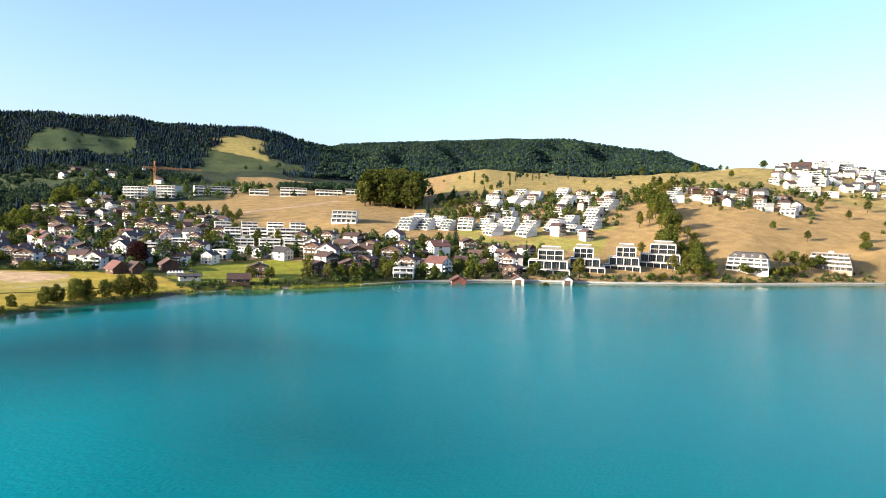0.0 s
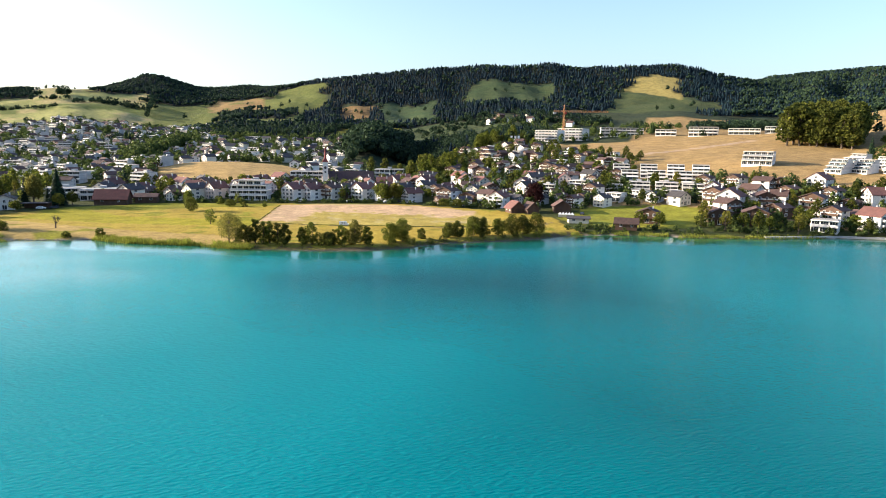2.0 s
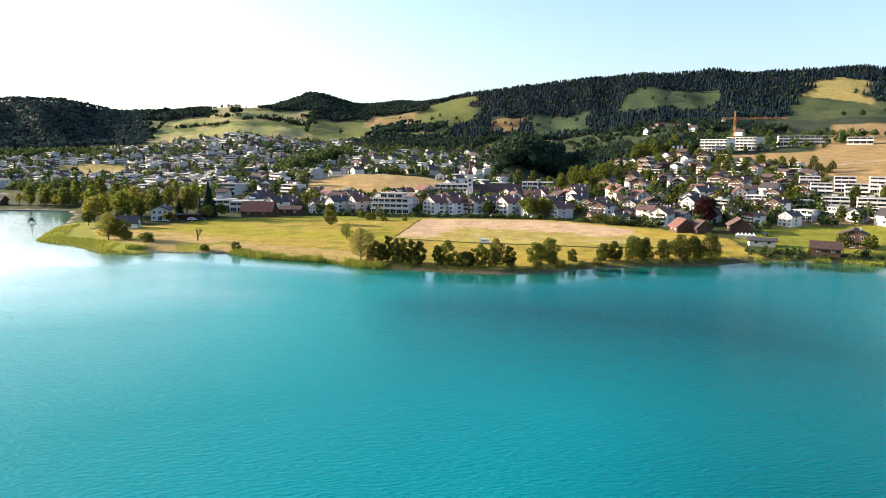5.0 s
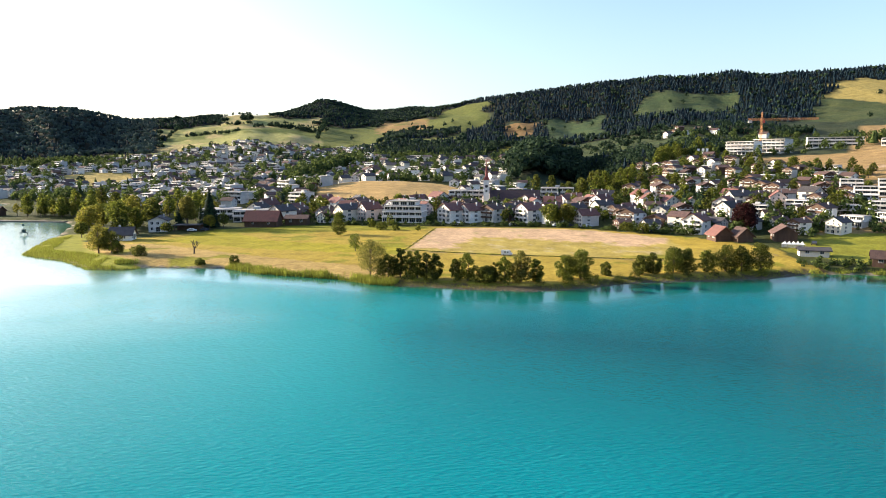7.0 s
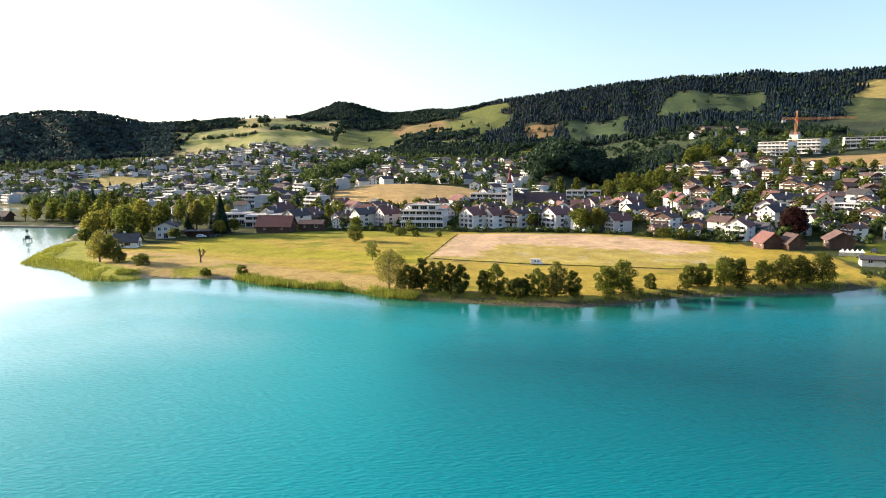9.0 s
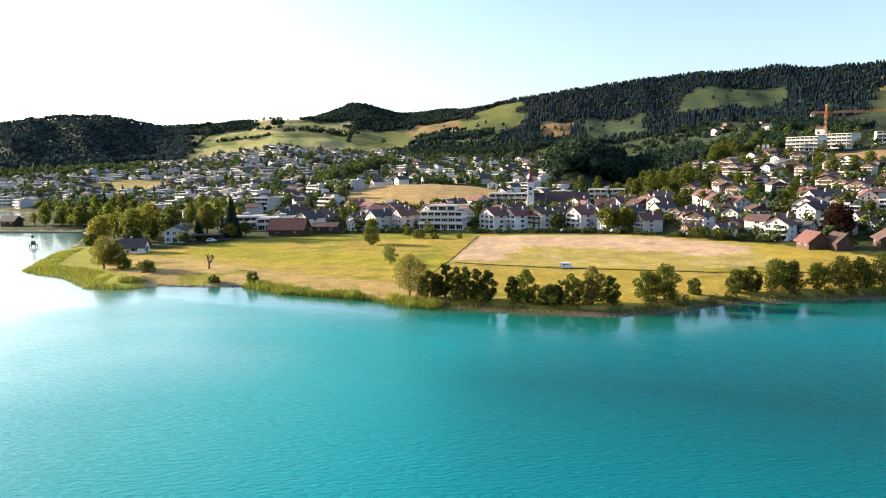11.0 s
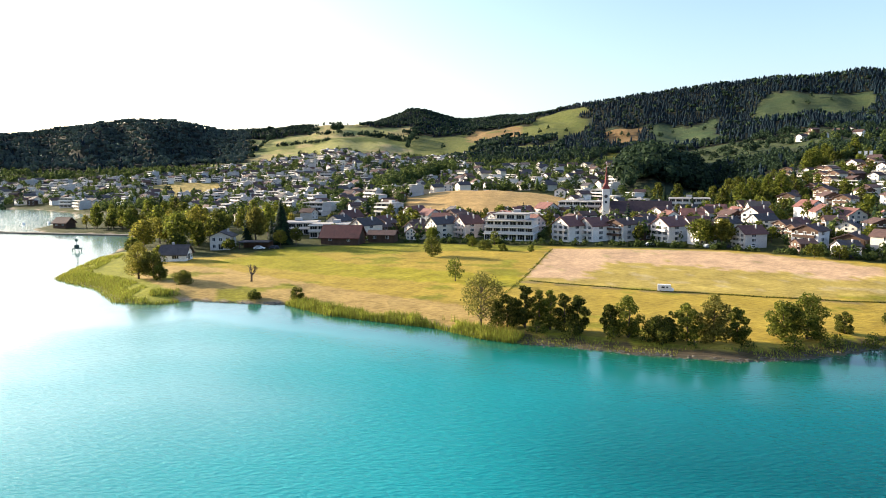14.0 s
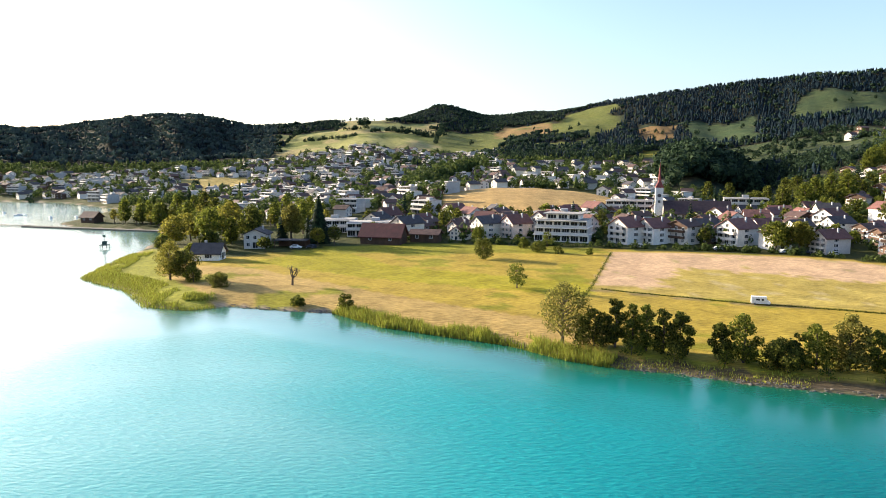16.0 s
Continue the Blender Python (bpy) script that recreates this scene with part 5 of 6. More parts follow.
shed("long dark timber shed with a broad maroon roof", 9, 16.0, 3.2, 4.2, M_wood, M_redroof, -76, 315, 84, "shed", "shed")
shed("low dark timber shed beside the red one", 6, 11, 3.2, 1.4, M_wood, M_tile_brown, -60.5, 321, 84, "shed", "shed")
shed("big timber barn with a sunlit red tiled roof", 7.2, 7.6, 2.6, 3.0, M_wood, M_tile_red, 121.5, 248.5, 4)
shed("dark timber barn with its gable to the field", 6.0, 7.0, 2.4, 2.8, M_wood, M_tile_brown, 128.0, 244, 2)
shed("dark timber barn with a brown roof", 8, 10, 3.2, 2.6, M_wood, M_tile_brown, 144, 243, -18)
shed("low cream hut near the water", 4.0, 9, 2.2, 0.7, M_cream, M_tile_grey, 138, 211, 72, "hut", "hut")
shed("dark boathouse beside the reeds", 6, 9, 2.8, 1.8, M_wood, M_tile_brown, 152, 193, 60, "hut", "hut")
shed("dark timber boathouse on the quay", 6.8, 9.0, 3.2, 2.6, M_wood, M_tile_brown, -263, 401, 82, "boathouse", "boathouse")
for hx, hy in ((-266, 390), (-256, 390), (-260, 380), (-250, 381)):
    hold(hx, hy, 8)
shed("small white boathouse at the waterline", 5, 7, 2.8, 1.8, M_white, M_tile_grey, 300, 114, -60, "boathouse", "boathouse")
shed("small rose bathing hut at the waterline", 6, 7, 3.0, 1.6, M_pink, M_tile_red, 279, 131, -55, "hut", "hut")
shed("timber boathouse with two dark gates", 7, 8, 3.0, 1.8, M_redwood, M_tile_red, 249, 147, -45, "boathouse", "boathouse")
shed("long brown farmhouse on the hilltop", 11, 18, 5.0, 4.0, M_wood, M_tile_brown, *polar(80.6, 815), 20, "farmhouse", "farmhouse")

white_house = gable_house("white cottage with a dark slate roof beside the lake", 6.4, 8.8, 1, 2.6, M_white, M_tile_grey)
at_ground(white_house, -122.5, 266, 97)
hold(-121, 266, 9)
villa = gable_house("pale two-storey house behind tall trees", 8.2, 8.8, 2, 1.8, M_white, M_tile_grey)
at_ground(villa, -120, 298, 12)
hold(-120, 298, 8)
carport = empty("carport", "dark flat-roofed carport beside the house", "carport")
part("roof", boxes((-6, 6, -3, 3, 2.6, 2.95)), M_tile_grey, carport)
part("back_wall", boxes((-6, 6, 2.7, 3, -0.6, 2.597)), M_wood, carport)
for px in (-5.7, 0, 5.7):
    part("post", boxes((px - 0.12, px + 0.12, -2.8, -2.56, -0.6, 2.597)), M_wood, carport)
at_ground(carport, -107, 299, 4)
hold(-107, 299, 6)

# front row of the village, gables turned to the meadow
for x, y, ob, turn, size in ((17, 327, H_big, -30, 0.84), (27, 328, H_big, -34, 0.80), (37.5, 327, H_brown, -28, 0.86), (46, 329, H_chalet, -30, 0.80), (56, 324, H_big, -36, 0.82), (84, 318, H_chalet, -24, 0.85),
                             (-26, 337, H_rose, -30, 0.80), (-38, 338, H_bigc, -32, 0.78), (-50, 343, H_white, -20, 0.80), (100, 300, H_brown, -40, 0.85), (110, 291, H_chalet, -30, 0.9), (128, 287, H_white, -34, 0.85),
                             (118, 283, H_brown, 50, 0.8), (146, 282, B_villa, -30, 0.8), (160, 300, B_block, -34, 0.7), (182, 302, B_block, -38, 0.72), (150, 312, H_big, -34, 0.82),
                             (198, 196, H_chalet, -8, 1.0), (214, 190, H_chalet, -30, 1.05), (222, 219, H_big, -44, 0.95), (236, 212, H_brown, -20, 0.9), (256, 203, H_brown, -50, 0.95), (170, 206, H_chalet, -30, 0.9)):
    put(ob, x, y, turn - (20 if x < 90 else 6), 0, size)
    hold(x, y, 5.2)

# white party tent on the lawn
marquee = empty("marquee", "white party tent with a row of pointed roofs", "tent")
for k in range(5):
    bm = bmesh.new()
    x0 = -4.5 + 1.8 * k
    base = [bm.verts.new(p) for p in ((x0, -2, 2.1), (x0 + 1.8, -2, 2.1), (x0 + 1.8, 2, 2.1), (x0, 2, 2.1))]
    mid = [bm.verts.new(p) for p in ((x0 + 0.5, -1, 2.55), (x0 + 1.3, -1, 2.55), (x0 + 1.3, 1, 2.55), (x0 + 0.5, 1, 2.55))]
    tip = bm.verts.new((x0 + 0.9, 0, 3.5))
    for i in range(4):
        bm.faces.new((base[i], base[(i + 1) % 4], mid[(i + 1) % 4], mid[i]))
        bm.faces.new((mid[i], mid[(i + 1) % 4], tip))
    part("canopy", bm, M_canvas, marquee)
for k in range(6):
    for y in (-2, 2):
        part("post", boxes((-4.55 + 1.8 * k, -4.45 + 1.8 * k, y - 0.05, y + 0.05, -0.4, 2.1)), M_metal, marquee)
part("back_wall", boxes((-4.5, 4.5, 1.93, 1.97, -0.3, 2.08)), M_canvas, marquee)
at_ground(marquee, 138.5, 225, -18).scale = (0.8, 0.8, 0.8)
hold(139, 225, 5)

# three white banners on poles above the houses
for a in (22.4, 22.75, 23.05):
    e = empty("flagpole", "white vertical banner on a slim pole", "flag", "banners on the slope")
    part("pole", tube(bmesh.new(), (0, 0, -0.5), (0, 0, 10.5), 0.09, 0.06), M_metal, e)
    bm = bmesh.new()
    rows = [[bm.verts.new((0.1 + 0.6 * i, 0.12 * math.sin(1.8 * i + 0.9 * j), 10.2 - 1.1 * j)) for i in range(4)] for j in range(5)]
    for j in range(4):
        for i in range(3):
            bm.faces.new((rows[j][i], rows[j + 1][i], rows[j + 1][i + 1], rows[j][i + 1]))
    part("banner", bm, M_canvas, e)
    at_ground(e, *polar(a, 570), -20)

# stepped apartments by the lake


def lake_apartment(w, side):
    """Three tall tiers, each a white frame round dark glazing; the upper tiers step back and to one side."""
    e = empty("apartment_building", "stepped lakeside apartments, white frames round dark glazing", "apartment building", "lakeside apartments")
    z = 0.0
    for wide, back, high, shift in ((1.0, 0, 4.2, 0), (0.80, 3.2, 4.8, 0.05), (0.52, 6.0, 6.0, 0.10)):
        a, x0, y0 = w / 2 * wide, w * shift * side, -8 + back
        bays = max(3, int(2 * a / 4.0))
        rows = 2 if high > 5 else 1
        part("wall", boxes((x0 - a + 0.3, x0 + a - 0.3, y0 + 1.6, 9, z if z else -2.5, z + high - 0.5)), M_taupe, e)
        part("slab", boxes((x0 - a, x0 + a, y0, 9.2, z + high - 0.497, z + high)), M_white, e)
        part("parapet", boxes((x0 - a + 0.2, x0 + a - 0.2, y0 + 0.15, y0 + 0.3, z + high + 0.003, z + high + 0.55)), M_taupe, e)
        for s in (-1, 1):
            part("fin", boxes((x0 + s * a - 0.25, x0 + s * a + 0.25, y0 + 0.05, 9.1, z + 0.003 if z else -2, z + high - 0.5)), M_white, e)
        for r in range(rows):
            hh = (high - 0.5) / rows
            for k in range(bays):
                window(e, (round(2 * a / bays - 0.3, 1), round(hh - 0.3, 2), "dark"), x0 - a + 2 * a * (k + 0.5) / bays, y0 + 1.59, z + r * hh + 0.15)
            if r:
                part("balcony", boxes((x0 - a + 0.26, x0 + a - 0.26, y0 + 0.6, y0 + 1.58, z + hh - 0.1, z + hh + 0.12)), M_white, e)
        for k in range(1, bays):
            x = x0 - a + 2 * a * k / bays
            part("column", boxes((x - 0.16, x + 0.16, y0 + 0.15, y0 + 0.5, z + 0.003 if z else -1.5, z + high - 0.5)), M_cream, e)
        z += high
    part("penthouse", boxes((x0 - a * 0.7, x0 + a * 0.7, y0 + 2.5, 8, z + 0.003, z + 1.5)), M_taupe, e)
    part("roof", boxes((x0 - a * 0.78, x0 + a * 0.78, y0 + 2.0, 8.4, z + 1.503, z + 1.75)), M_white, e)
    return e


for q, w, side in ((0.12, 27, 1), (0.39, 21, -1), (0.63, 21, 1), (0.88, 28, 1)):
    x, y = 302 + 85 * q + 4, 139 - 50 * q + 6
    at_ground(lake_apartment(w, side), x, y, toward_lake(x, y) + 4, 2.6)
    hold(x, y, 12)
lake_villa = block("large white lakeside villa with dormers", 27, 14, 3, 0.5, M_white, M_white, 6, False, 0.5, "villa", "villa")
at_ground(lake_villa, 411, 58, toward_lake(411, 58)).scale = (0.86, 0.86, 0.86)
bm = bmesh.new()
prism(bm, [(-13, 8.6), (13, 8.6), (9.5, 12), (-9.5, 12)], -5.5, 7)
part("roof_attic", bm, M_tile_grey, lake_villa)
for px in (-8, -2.7, 2.7, 8):
    window(lake_villa, "small", px, -5.6, 9.2)
hold(411, 58, 14)
hotel = block("long rose-brown lakeside hotel with cream balconies", 30, 13, 4, 0.9, M_rosewall, M_cream, 8, True, 0.9, "hotel", "hotel", 3.0)
at_ground(hotel, 464, 26, toward_lake(464, 26), 0.4).scale = (0.84, 0.84, 0.84)
hold(464, 26, 16)

# building site with its tower crane, on the terrace above the village
for x, y, w in ((275, 572, 24), (306, 584, 27)):
    b = block("unfinished pale concrete building shell on the slope", w, 16, 4, 0.0, M_white, M_metal, 7, False, 0.0, "building_shell", "building")
    at_ground(b, x, y, toward_lake(x, y) - 24)
    hold(x, y, 18)
tower_crane = empty("tower_crane", "orange tower crane over the building site", "crane")


def lattice(p, q, w, n, r):
    """Four chords with zigzag bracing from p to q."""
    bm = bmesh.new()
    p, q = Vector(p), Vector(q)
    z = (q - p).normalized()
    x = z.orthogonal().normalized()
    y = z.cross(x)
    cs = [(x * sx + y * sy) * w / 2 for sx, sy in ((-1, -1), (1, -1), (1, 1), (-1, 1))]
    for c in cs:
        tube(bm, p + c, q + c, r, r, 4)
    for k in range(n):
        for i in range(4):
            a, b = cs[i], cs[(i + 1) % 4]
            tube(bm, p + (q - p) * k / n + (a if k % 2 else b), p + (q - p) * (k + 1) / n + (b if k % 2 else a), r * 0.6, r * 0.6, 3)
    return bm


part("mast", lattice((0, 0, -1), (0, 0, 31), 1.5, 16, 0.12), M_orange, tower_crane)
part("jib", lattice((0, 0, 29.5), (45, 0, 29.5), 1.3, 24, 0.13), M_orange, tower_crane)
part("counter_jib", lattice((0, 0, 29.5), (-11, 0, 29.5), 1.3, 6, 0.13), M_orange, tower_crane)
part("tower_head", lattice((0, 0, 31), (0, 0, 36), 0.9, 4, 0.13), M_orange, tower_crane)
part("counterweight", boxes((-11, -8, -0.9, 0.9, 26.5, 28.7)), M_concrete, tower_crane)
part("cab", boxes((0.9, 2.4, -0.9, 0.9, 26.6, 28.7)), M_redpaint, tower_crane)
part("tie", tube(bmesh.new(), (0, 0, 35.8), (30, 0, 30.2), 0.08, 0.08, 4), M_metal, tower_crane)
part("tie", tube(bmesh.new(), (0, 0, 35.8), (-10, 0, 30.2), 0.08, 0.08, 4), M_metal, tower_crane)
part("base", boxes((-2.5, 2.5, -2.5, 2.5, -1.5, 0.4)), M_redpaint, tower_crane, "red base block")
tower_crane.matrix_basis = pose(290, 574, height(290, 574), 0, 0, -12)

for label, x0, y0, x1, y1, n in (("long white apartment row along the hill edge", 340, 592, 380, 576, 3), ("short white apartment row along the hill edge", 376, 544, 392, 533, 2),
                                 ("rose and white apartment row on the hill edge", 391, 510, 411, 494, 3), ("white apartment row on the hill edge", 418, 488, 438, 470, 2),
                                 ("low grey building on the hill edge", 441, 468, 455, 456, 2)):
    w = math.hypot(x1 - x0, y1 - y0)
    b = block(label, w, 11, n, 0.0, M_white if "white" in label else M_grey, M_white, max(3, int(w / 4)), False)
    at_ground(b, (x0 + x1) / 2, (y0 + y1) / 2, math.degrees(math.atan2(y1 - y0, x1 - x0)))
    for k in range(4):
        hold(x0 + (x1 - x0) * k / 3, y0 + (y1 - y0) * k / 3, 8)
slope_house = block("new white terrace house alone on the dry slope", 18, 13, 3, 2.2, M_white, M_metal, 5, False)
at_ground(slope_house, 312, 313, toward_lake(312, 313) - 6)
hold(312, 313, 14)

# white terraces over the lawn
for a, d, ob, size in ((33.9, 412, B_terr, 0.75), (36.3, 414, B_terr, 0.75), (38.7, 410, B_terr, 0.75), (40.9, 404, B_terr, 0.72), (35.0, 388, B_terr, 0.72), (37.4, 386, B_terr, 0.75),
                       (39.8, 380, B_terr, 0.75), (36.4, 357, B_block, 0.72), (38.9, 354, B_block, 0.75), (41.3, 350, B_block, 0.72), (34.2, 352, B_villa, 0.8)):
    x, y = polar(a, d)
    put(ob, x, y, toward_lake(x, y) + 6, 0, size)
    hold(x, y, 7)

settle_all()

# ---- vehicles, quay and lake marks ----


def car(label, paint_m, van=False):
    e = empty("motorhome" if van else "car", label, "vehicle", "" if van else "parked cars")
    if van:
        body = [(-3.1, 0.45), (3.0, 0.45), (3.1, 1.2), (2.3, 1.55), (1.75, 2.25), (1.9, 2.9), (-3.1, 2.9)]
        w, wheels = 1.05, (-1.9, 1.9)
    else:
        body = [(-2.1, 0.35), (2.1, 0.35), (2.15, 0.75), (1.15, 0.95), (0.5, 1.42), (-1.2, 1.45), (-1.9, 1.0), (-2.15, 0.9)]
        w, wheels = 0.85, (-1.3, 1.3)
    bm = prism(bmesh.new(), body, -w, w)
    bmesh.ops.recalc_face_normals(bm, faces=bm.faces)
    bmesh.ops.bevel(bm, geom=bm.edges[:], offset=0.06, segments=2, affect="EDGES")
    part("body", bm, paint_m, e)
    if van:
        part("side_window", boxes((-1.6, -0.4, -w - 0.03, -w + 0.02, 1.6, 2.2)), M_glass, e)
        part("side_window", boxes((0.2, 0.9, -w - 0.03, -w + 0.02, 1.6, 2.2)), M_glass, e)
        part("windscreen", boxes((1.86, 2.02, -w * 0.85, w * 0.85, 1.65, 2.15)), M_glass, e)
    else:
        part("side_window", boxes((-1.2, 0.45, -w - 0.02, -w + 0.04, 0.98, 1.32)), M_glass, e)
        part("side_window", boxes((-1.2, 0.45, w - 0.04, w + 0.02, 0.98, 1.32)), M_glass, e)
    for wx in wheels:
        for wy in (-w, w):
            wheel = part("wheel", tube(bmesh.new(), (wx, wy - 0.12, 0.32), (wx, wy + 0.12, 0.32), 0.33, 0.33, 14), M_tyre, e)
            part("rim", tube(bmesh.new(), (wx, wy - 0.135, 0.32), (wx, wy + 0.135, 0.32), 0.19, 0.19, 10), M_metal, wheel)
    return e


at_ground(car("white motorhome parked on the mown field", M_canvas, True), 34, 219.5, -10).scale = (0.64, 0.64, 0.64)
car_white = car("white car parked by the village", M_canvas)
car_dark = car("dark car parked by the village", M_car_dark)
for k, (x, y, t) in enumerate(((-104, 295, 10), (-99, 297, 160), (66, 303, 20), (72, 302, 15), (80, 299, 30), (104, 275, 40), (46, 308, 5), (150, 232, 60), (20, 312, 0))):
    put((car_white, car_dark)[k % 2], x, y, t)

lake_mark = empty("lake_mark", "dark green lake beacon on a square platform", "beacon")
part("platform", boxes((-1.6, 1.6, -1.6, 1.6, 1.1, 1.4)), M_leaf_dark_paint, lake_mark)
for sx in (-1.3, 1.3):
    for sy in (-1.3, 1.3):
        part("pile", tube(bmesh.new(), (sx, sy, -4), (sx * 0.95, sy * 0.95, 1.1), 0.16, 0.16), M_leaf_dark_paint, lake_mark)
part("mast", tube(bmesh.new(), (0, 0, 1.4), (0, 0, 6.0), 0.10, 0.06), M_leaf_dark_paint, lake_mark)
part("hut", boxes((-0.7, 0.7, -0.7, 0.7, 1.403, 2.7)), M_leaf_dark_paint, lake_mark)
part("topmark", boxes((-0.55, 0.55, -0.08, 0.08, 4.2, 5.2)), M_leaf_dark_paint, lake_mark)
lake_mark.matrix_basis = pose(-187, 304, 0, 0, 0, 15)

quay = tagged(part("quay", boxes((-44, 44, -2, 2, -3, 0.6)), M_stone, None), "low grey stone quay along the bay", "quay", kind="structure")
quay.matrix_basis = pose(-245, 374.5, 0, 0, 0, -9)
pier = empty("pier", "narrow wooden landing pier over the water", "pier")
part("deck", boxes((-14, 14, -0.9, 0.9, 0.55, 0.7)), M_wood, pier)
for px in range(-12, 13, 6):
    for py in (-0.7, 0.7):
        part("pile", tube(bmesh.new(), (px, py, -4), (px, py, 0.55), 0.14, 0.14), M_wood, pier)
pier.matrix_basis = pose(-300, 384, 0, 0, 0, -6)


def boat(label, mast):
    e = empty("boat", label, "boat", "boats moored in the bay")
    bm = bmesh.new()
    rows = []
    for x, w in ((-2.6, 0.75), (-1, 1.0), (1, 0.95), (2.2, 0.5), (3.0, 0.05)):
        rows.append([bm.verts.new(p) for p in ((x, -w, 0.75), (x, -w * 0.7, -0.15), (x, w * 0.7, -0.15), (x, w, 0.75))])
    for a, b in zip(rows, rows[1:]):
        for i in range(3):
            bm.faces.new((a[i], b[i], b[i + 1], a[i + 1]))
        bm.faces.new((a[3], b[3], b[0], a[0]))
    bm.faces.new(rows[0])
    bm.faces.new(rows[-1][::-1])
    bmesh.ops.recalc_face_normals(bm, faces=bm.faces)
    part("hull", bm, M_canvas, e)
    part("cabin", boxes((-0.9, 1.1, -0.6, 0.6, 0.753, 1.25)), M_canvas, e)
    if mast:
        part("mast", tube(bmesh.new(), (0.3, 0, 1.25), (0.3, 0, 8.5), 0.06, 0.04), M_metal, e)
    return e


boats = [boat("white moored sailing boat with bare mast", True), boat("small white motor boat at its mooring", False)]
rb = random.Random(3)
for k in range(11):
    b = boats[k % 2]
    m = pose(-285 - rb.uniform(0, 130), 405 + rb.uniform(-18, 70), 0, 0, 0, rb.uniform(0, 360))
    if k < 2:
        b.matrix_basis = m
    else:
        copy_thing(b, m)

# ---- shore trees ----


def stand(ob, x, y, rz=0):
    hold(x, y, 2.5)
    return at_ground(ob, x, y, rz, 0.1)


SHORE_TREES = [   # x, y, height, spread, foliage, lobes, open crown
    (-10.5, 181.6, 10.2, 4.6, "silver", 30, True), (-5.2, 180.4, 6.2, 2.8, "dark", 13, False), (-1.6, 180.0, 8.2, 1.9, "dark", 12, False), (1.2, 179.4, 7.4, 1.6, "green", 11, True),
    (3.6, 178.6, 7.8, 1.8, "green", 12, True), (6.2, 177.8, 7.2, 1.6, "dark", 11, True), (9.0, 176.6, 6.8, 2.1, "dark", 13, False), (14.6, 174.6, 5.8, 1.8, "dark", 11, False),
    (18.0, 173.6, 7.5, 2.5, "green", 13, False), (23.4, 171.6, 4.2, 3.0, "dark", 12, False), (25.6, 172.2, 5.4, 1.3, "dark", 9, False), (28.6, 172.2, 6.8, 2.4, "green", 12, False),
    (33.2, 171.8, 8.3, 2.6, "silver", 14, False), (37.5, 172.4, 6.0, 2.0, "green", 11, False), (46.4, 175.0, 6.6, 2.6, "green", 13, False), (51.0, 175.2, 8.0, 3.1, "green", 15, False),
    (59.2, 179.4, 3.9, 1.7, "dark", 9, False), (70.2, 182.4, 5.3, 2.3, "dark", 12, False), (74.3, 183.4, 5.9, 2.3, "dark", 12, False), (81.0, 184.6, 7.4, 3.2, "green", 14, False),
    (85.2, 185.4, 6.7, 2.7, "dark", 13, False), (91.5, 186.0, 6.2, 2.5, "green", 12, False), (97.5, 186.6, 7.4, 3.4, "dark", 13, False), (102.5, 186.6, 7.3, 3.2, "dark", 13, False),
    (108.5, 187.4, 7.8, 3.7, "dark", 13, False),
    (-114.6, 229.5, 10.2, 3.8, "yellow", 14, False), (-110.4, 230, 7.6, 3.3, "dark", 13, False), (-106.2, 226.4, 4.2, 2.4, "green", 9, False), (-95.4, 219.6, 3.6, 2.6, "dark", 9, False),
    (-34, 279, 6.4, 3.2, "dark", 12, False), (-20.8, 230.5, 6.2, 2.9, "green", 12, True), (-39.8, 322, 5.6, 3.0, "green", 10, False), (-22, 307, 3.8, 1.9, "green", 9, False),
    (-16.4, 297, 3.6, 2.6, "dark", 9, False), (-13.4, 310, 5.4, 2.3, "green", 10, True), (-9.6, 292.5, 2.6, 1.6, "dark", 8, False), (0.7, 291.5, 2.6, 1.2, "green", 8, False),
    (-58, 203.5 + 1.5, 3.4, 1.6, "dark", 8, False), (-70, 207, 2.2, 1.8, "dark", 8, False),
]
FOLIAGE = {"green": M_leaf, "dark": M_leaf_dark, "yellow": M_leaf_yel, "silver": M_leaf_silver, "red": M_leaf_red}
WORDS = {"green": "green", "dark": "dark green", "yellow": "yellow-green", "silver": "pale silvery"}
for k, (x, y, h, spread, leafs, n, airy) in enumerate(SHORE_TREES):
    kind = "low shrub" if h < 4.5 else ("open-crowned tree" if airy else "dense tree")
    where = "on the lake shore" if y < 210 else "on the meadow"
    h, spread = h * 1.10, spread * 1.12
    ob = tree("%s %s %s" % (WORDS[leafs], kind, where), h, spread, FOLIAGE[leafs], 100 + k, n, (75 if airy else 120) * (9 / max(4, spread * spread) + 0.4), 0.20 if h > 4.5 else 0.17,
              0.02 if h < 4.6 else (0.03 if y < 190 and (not airy or spread < 2.3) else 0.13), airy, "shrub" if h < 4.5 else "tree")
    stand(ob, x, y, k * 47)

rs = random.Random(41)
for k in range(16):                       # undergrowth between the shore trees
    x = -8 + 7.6 * k + rs.uniform(-1.5, 1.5)
    y = float(np.interp(x, [-8, 12, 33, 50, 75, 107, 120], [177, 172, 166.5, 169.5, 178, 181.5, 189])) + rs.uniform(-0.5, 1.5)
    h = rs.uniform(1.8, 3.2)
    stand(tree("low dark undergrowth shrub on the bank", h, h * 0.7, (M_leaf_dark, M_leaf)[k % 2], 300 + k, 8, 70, 0.17, 0.02, name="shrub"), x, y, k * 31)

stand(bare_tree(5.4), -78.7, 226.4)
stand(spruce("tall dark spruce beside the red shed", 19, 4.4, M_needle, 61, 32, thick=2.0), -101, 312)
stand(spruce("slim dark spruce behind the pale house", 15, 2.6, M_needle, 62, 16), -116, 312)
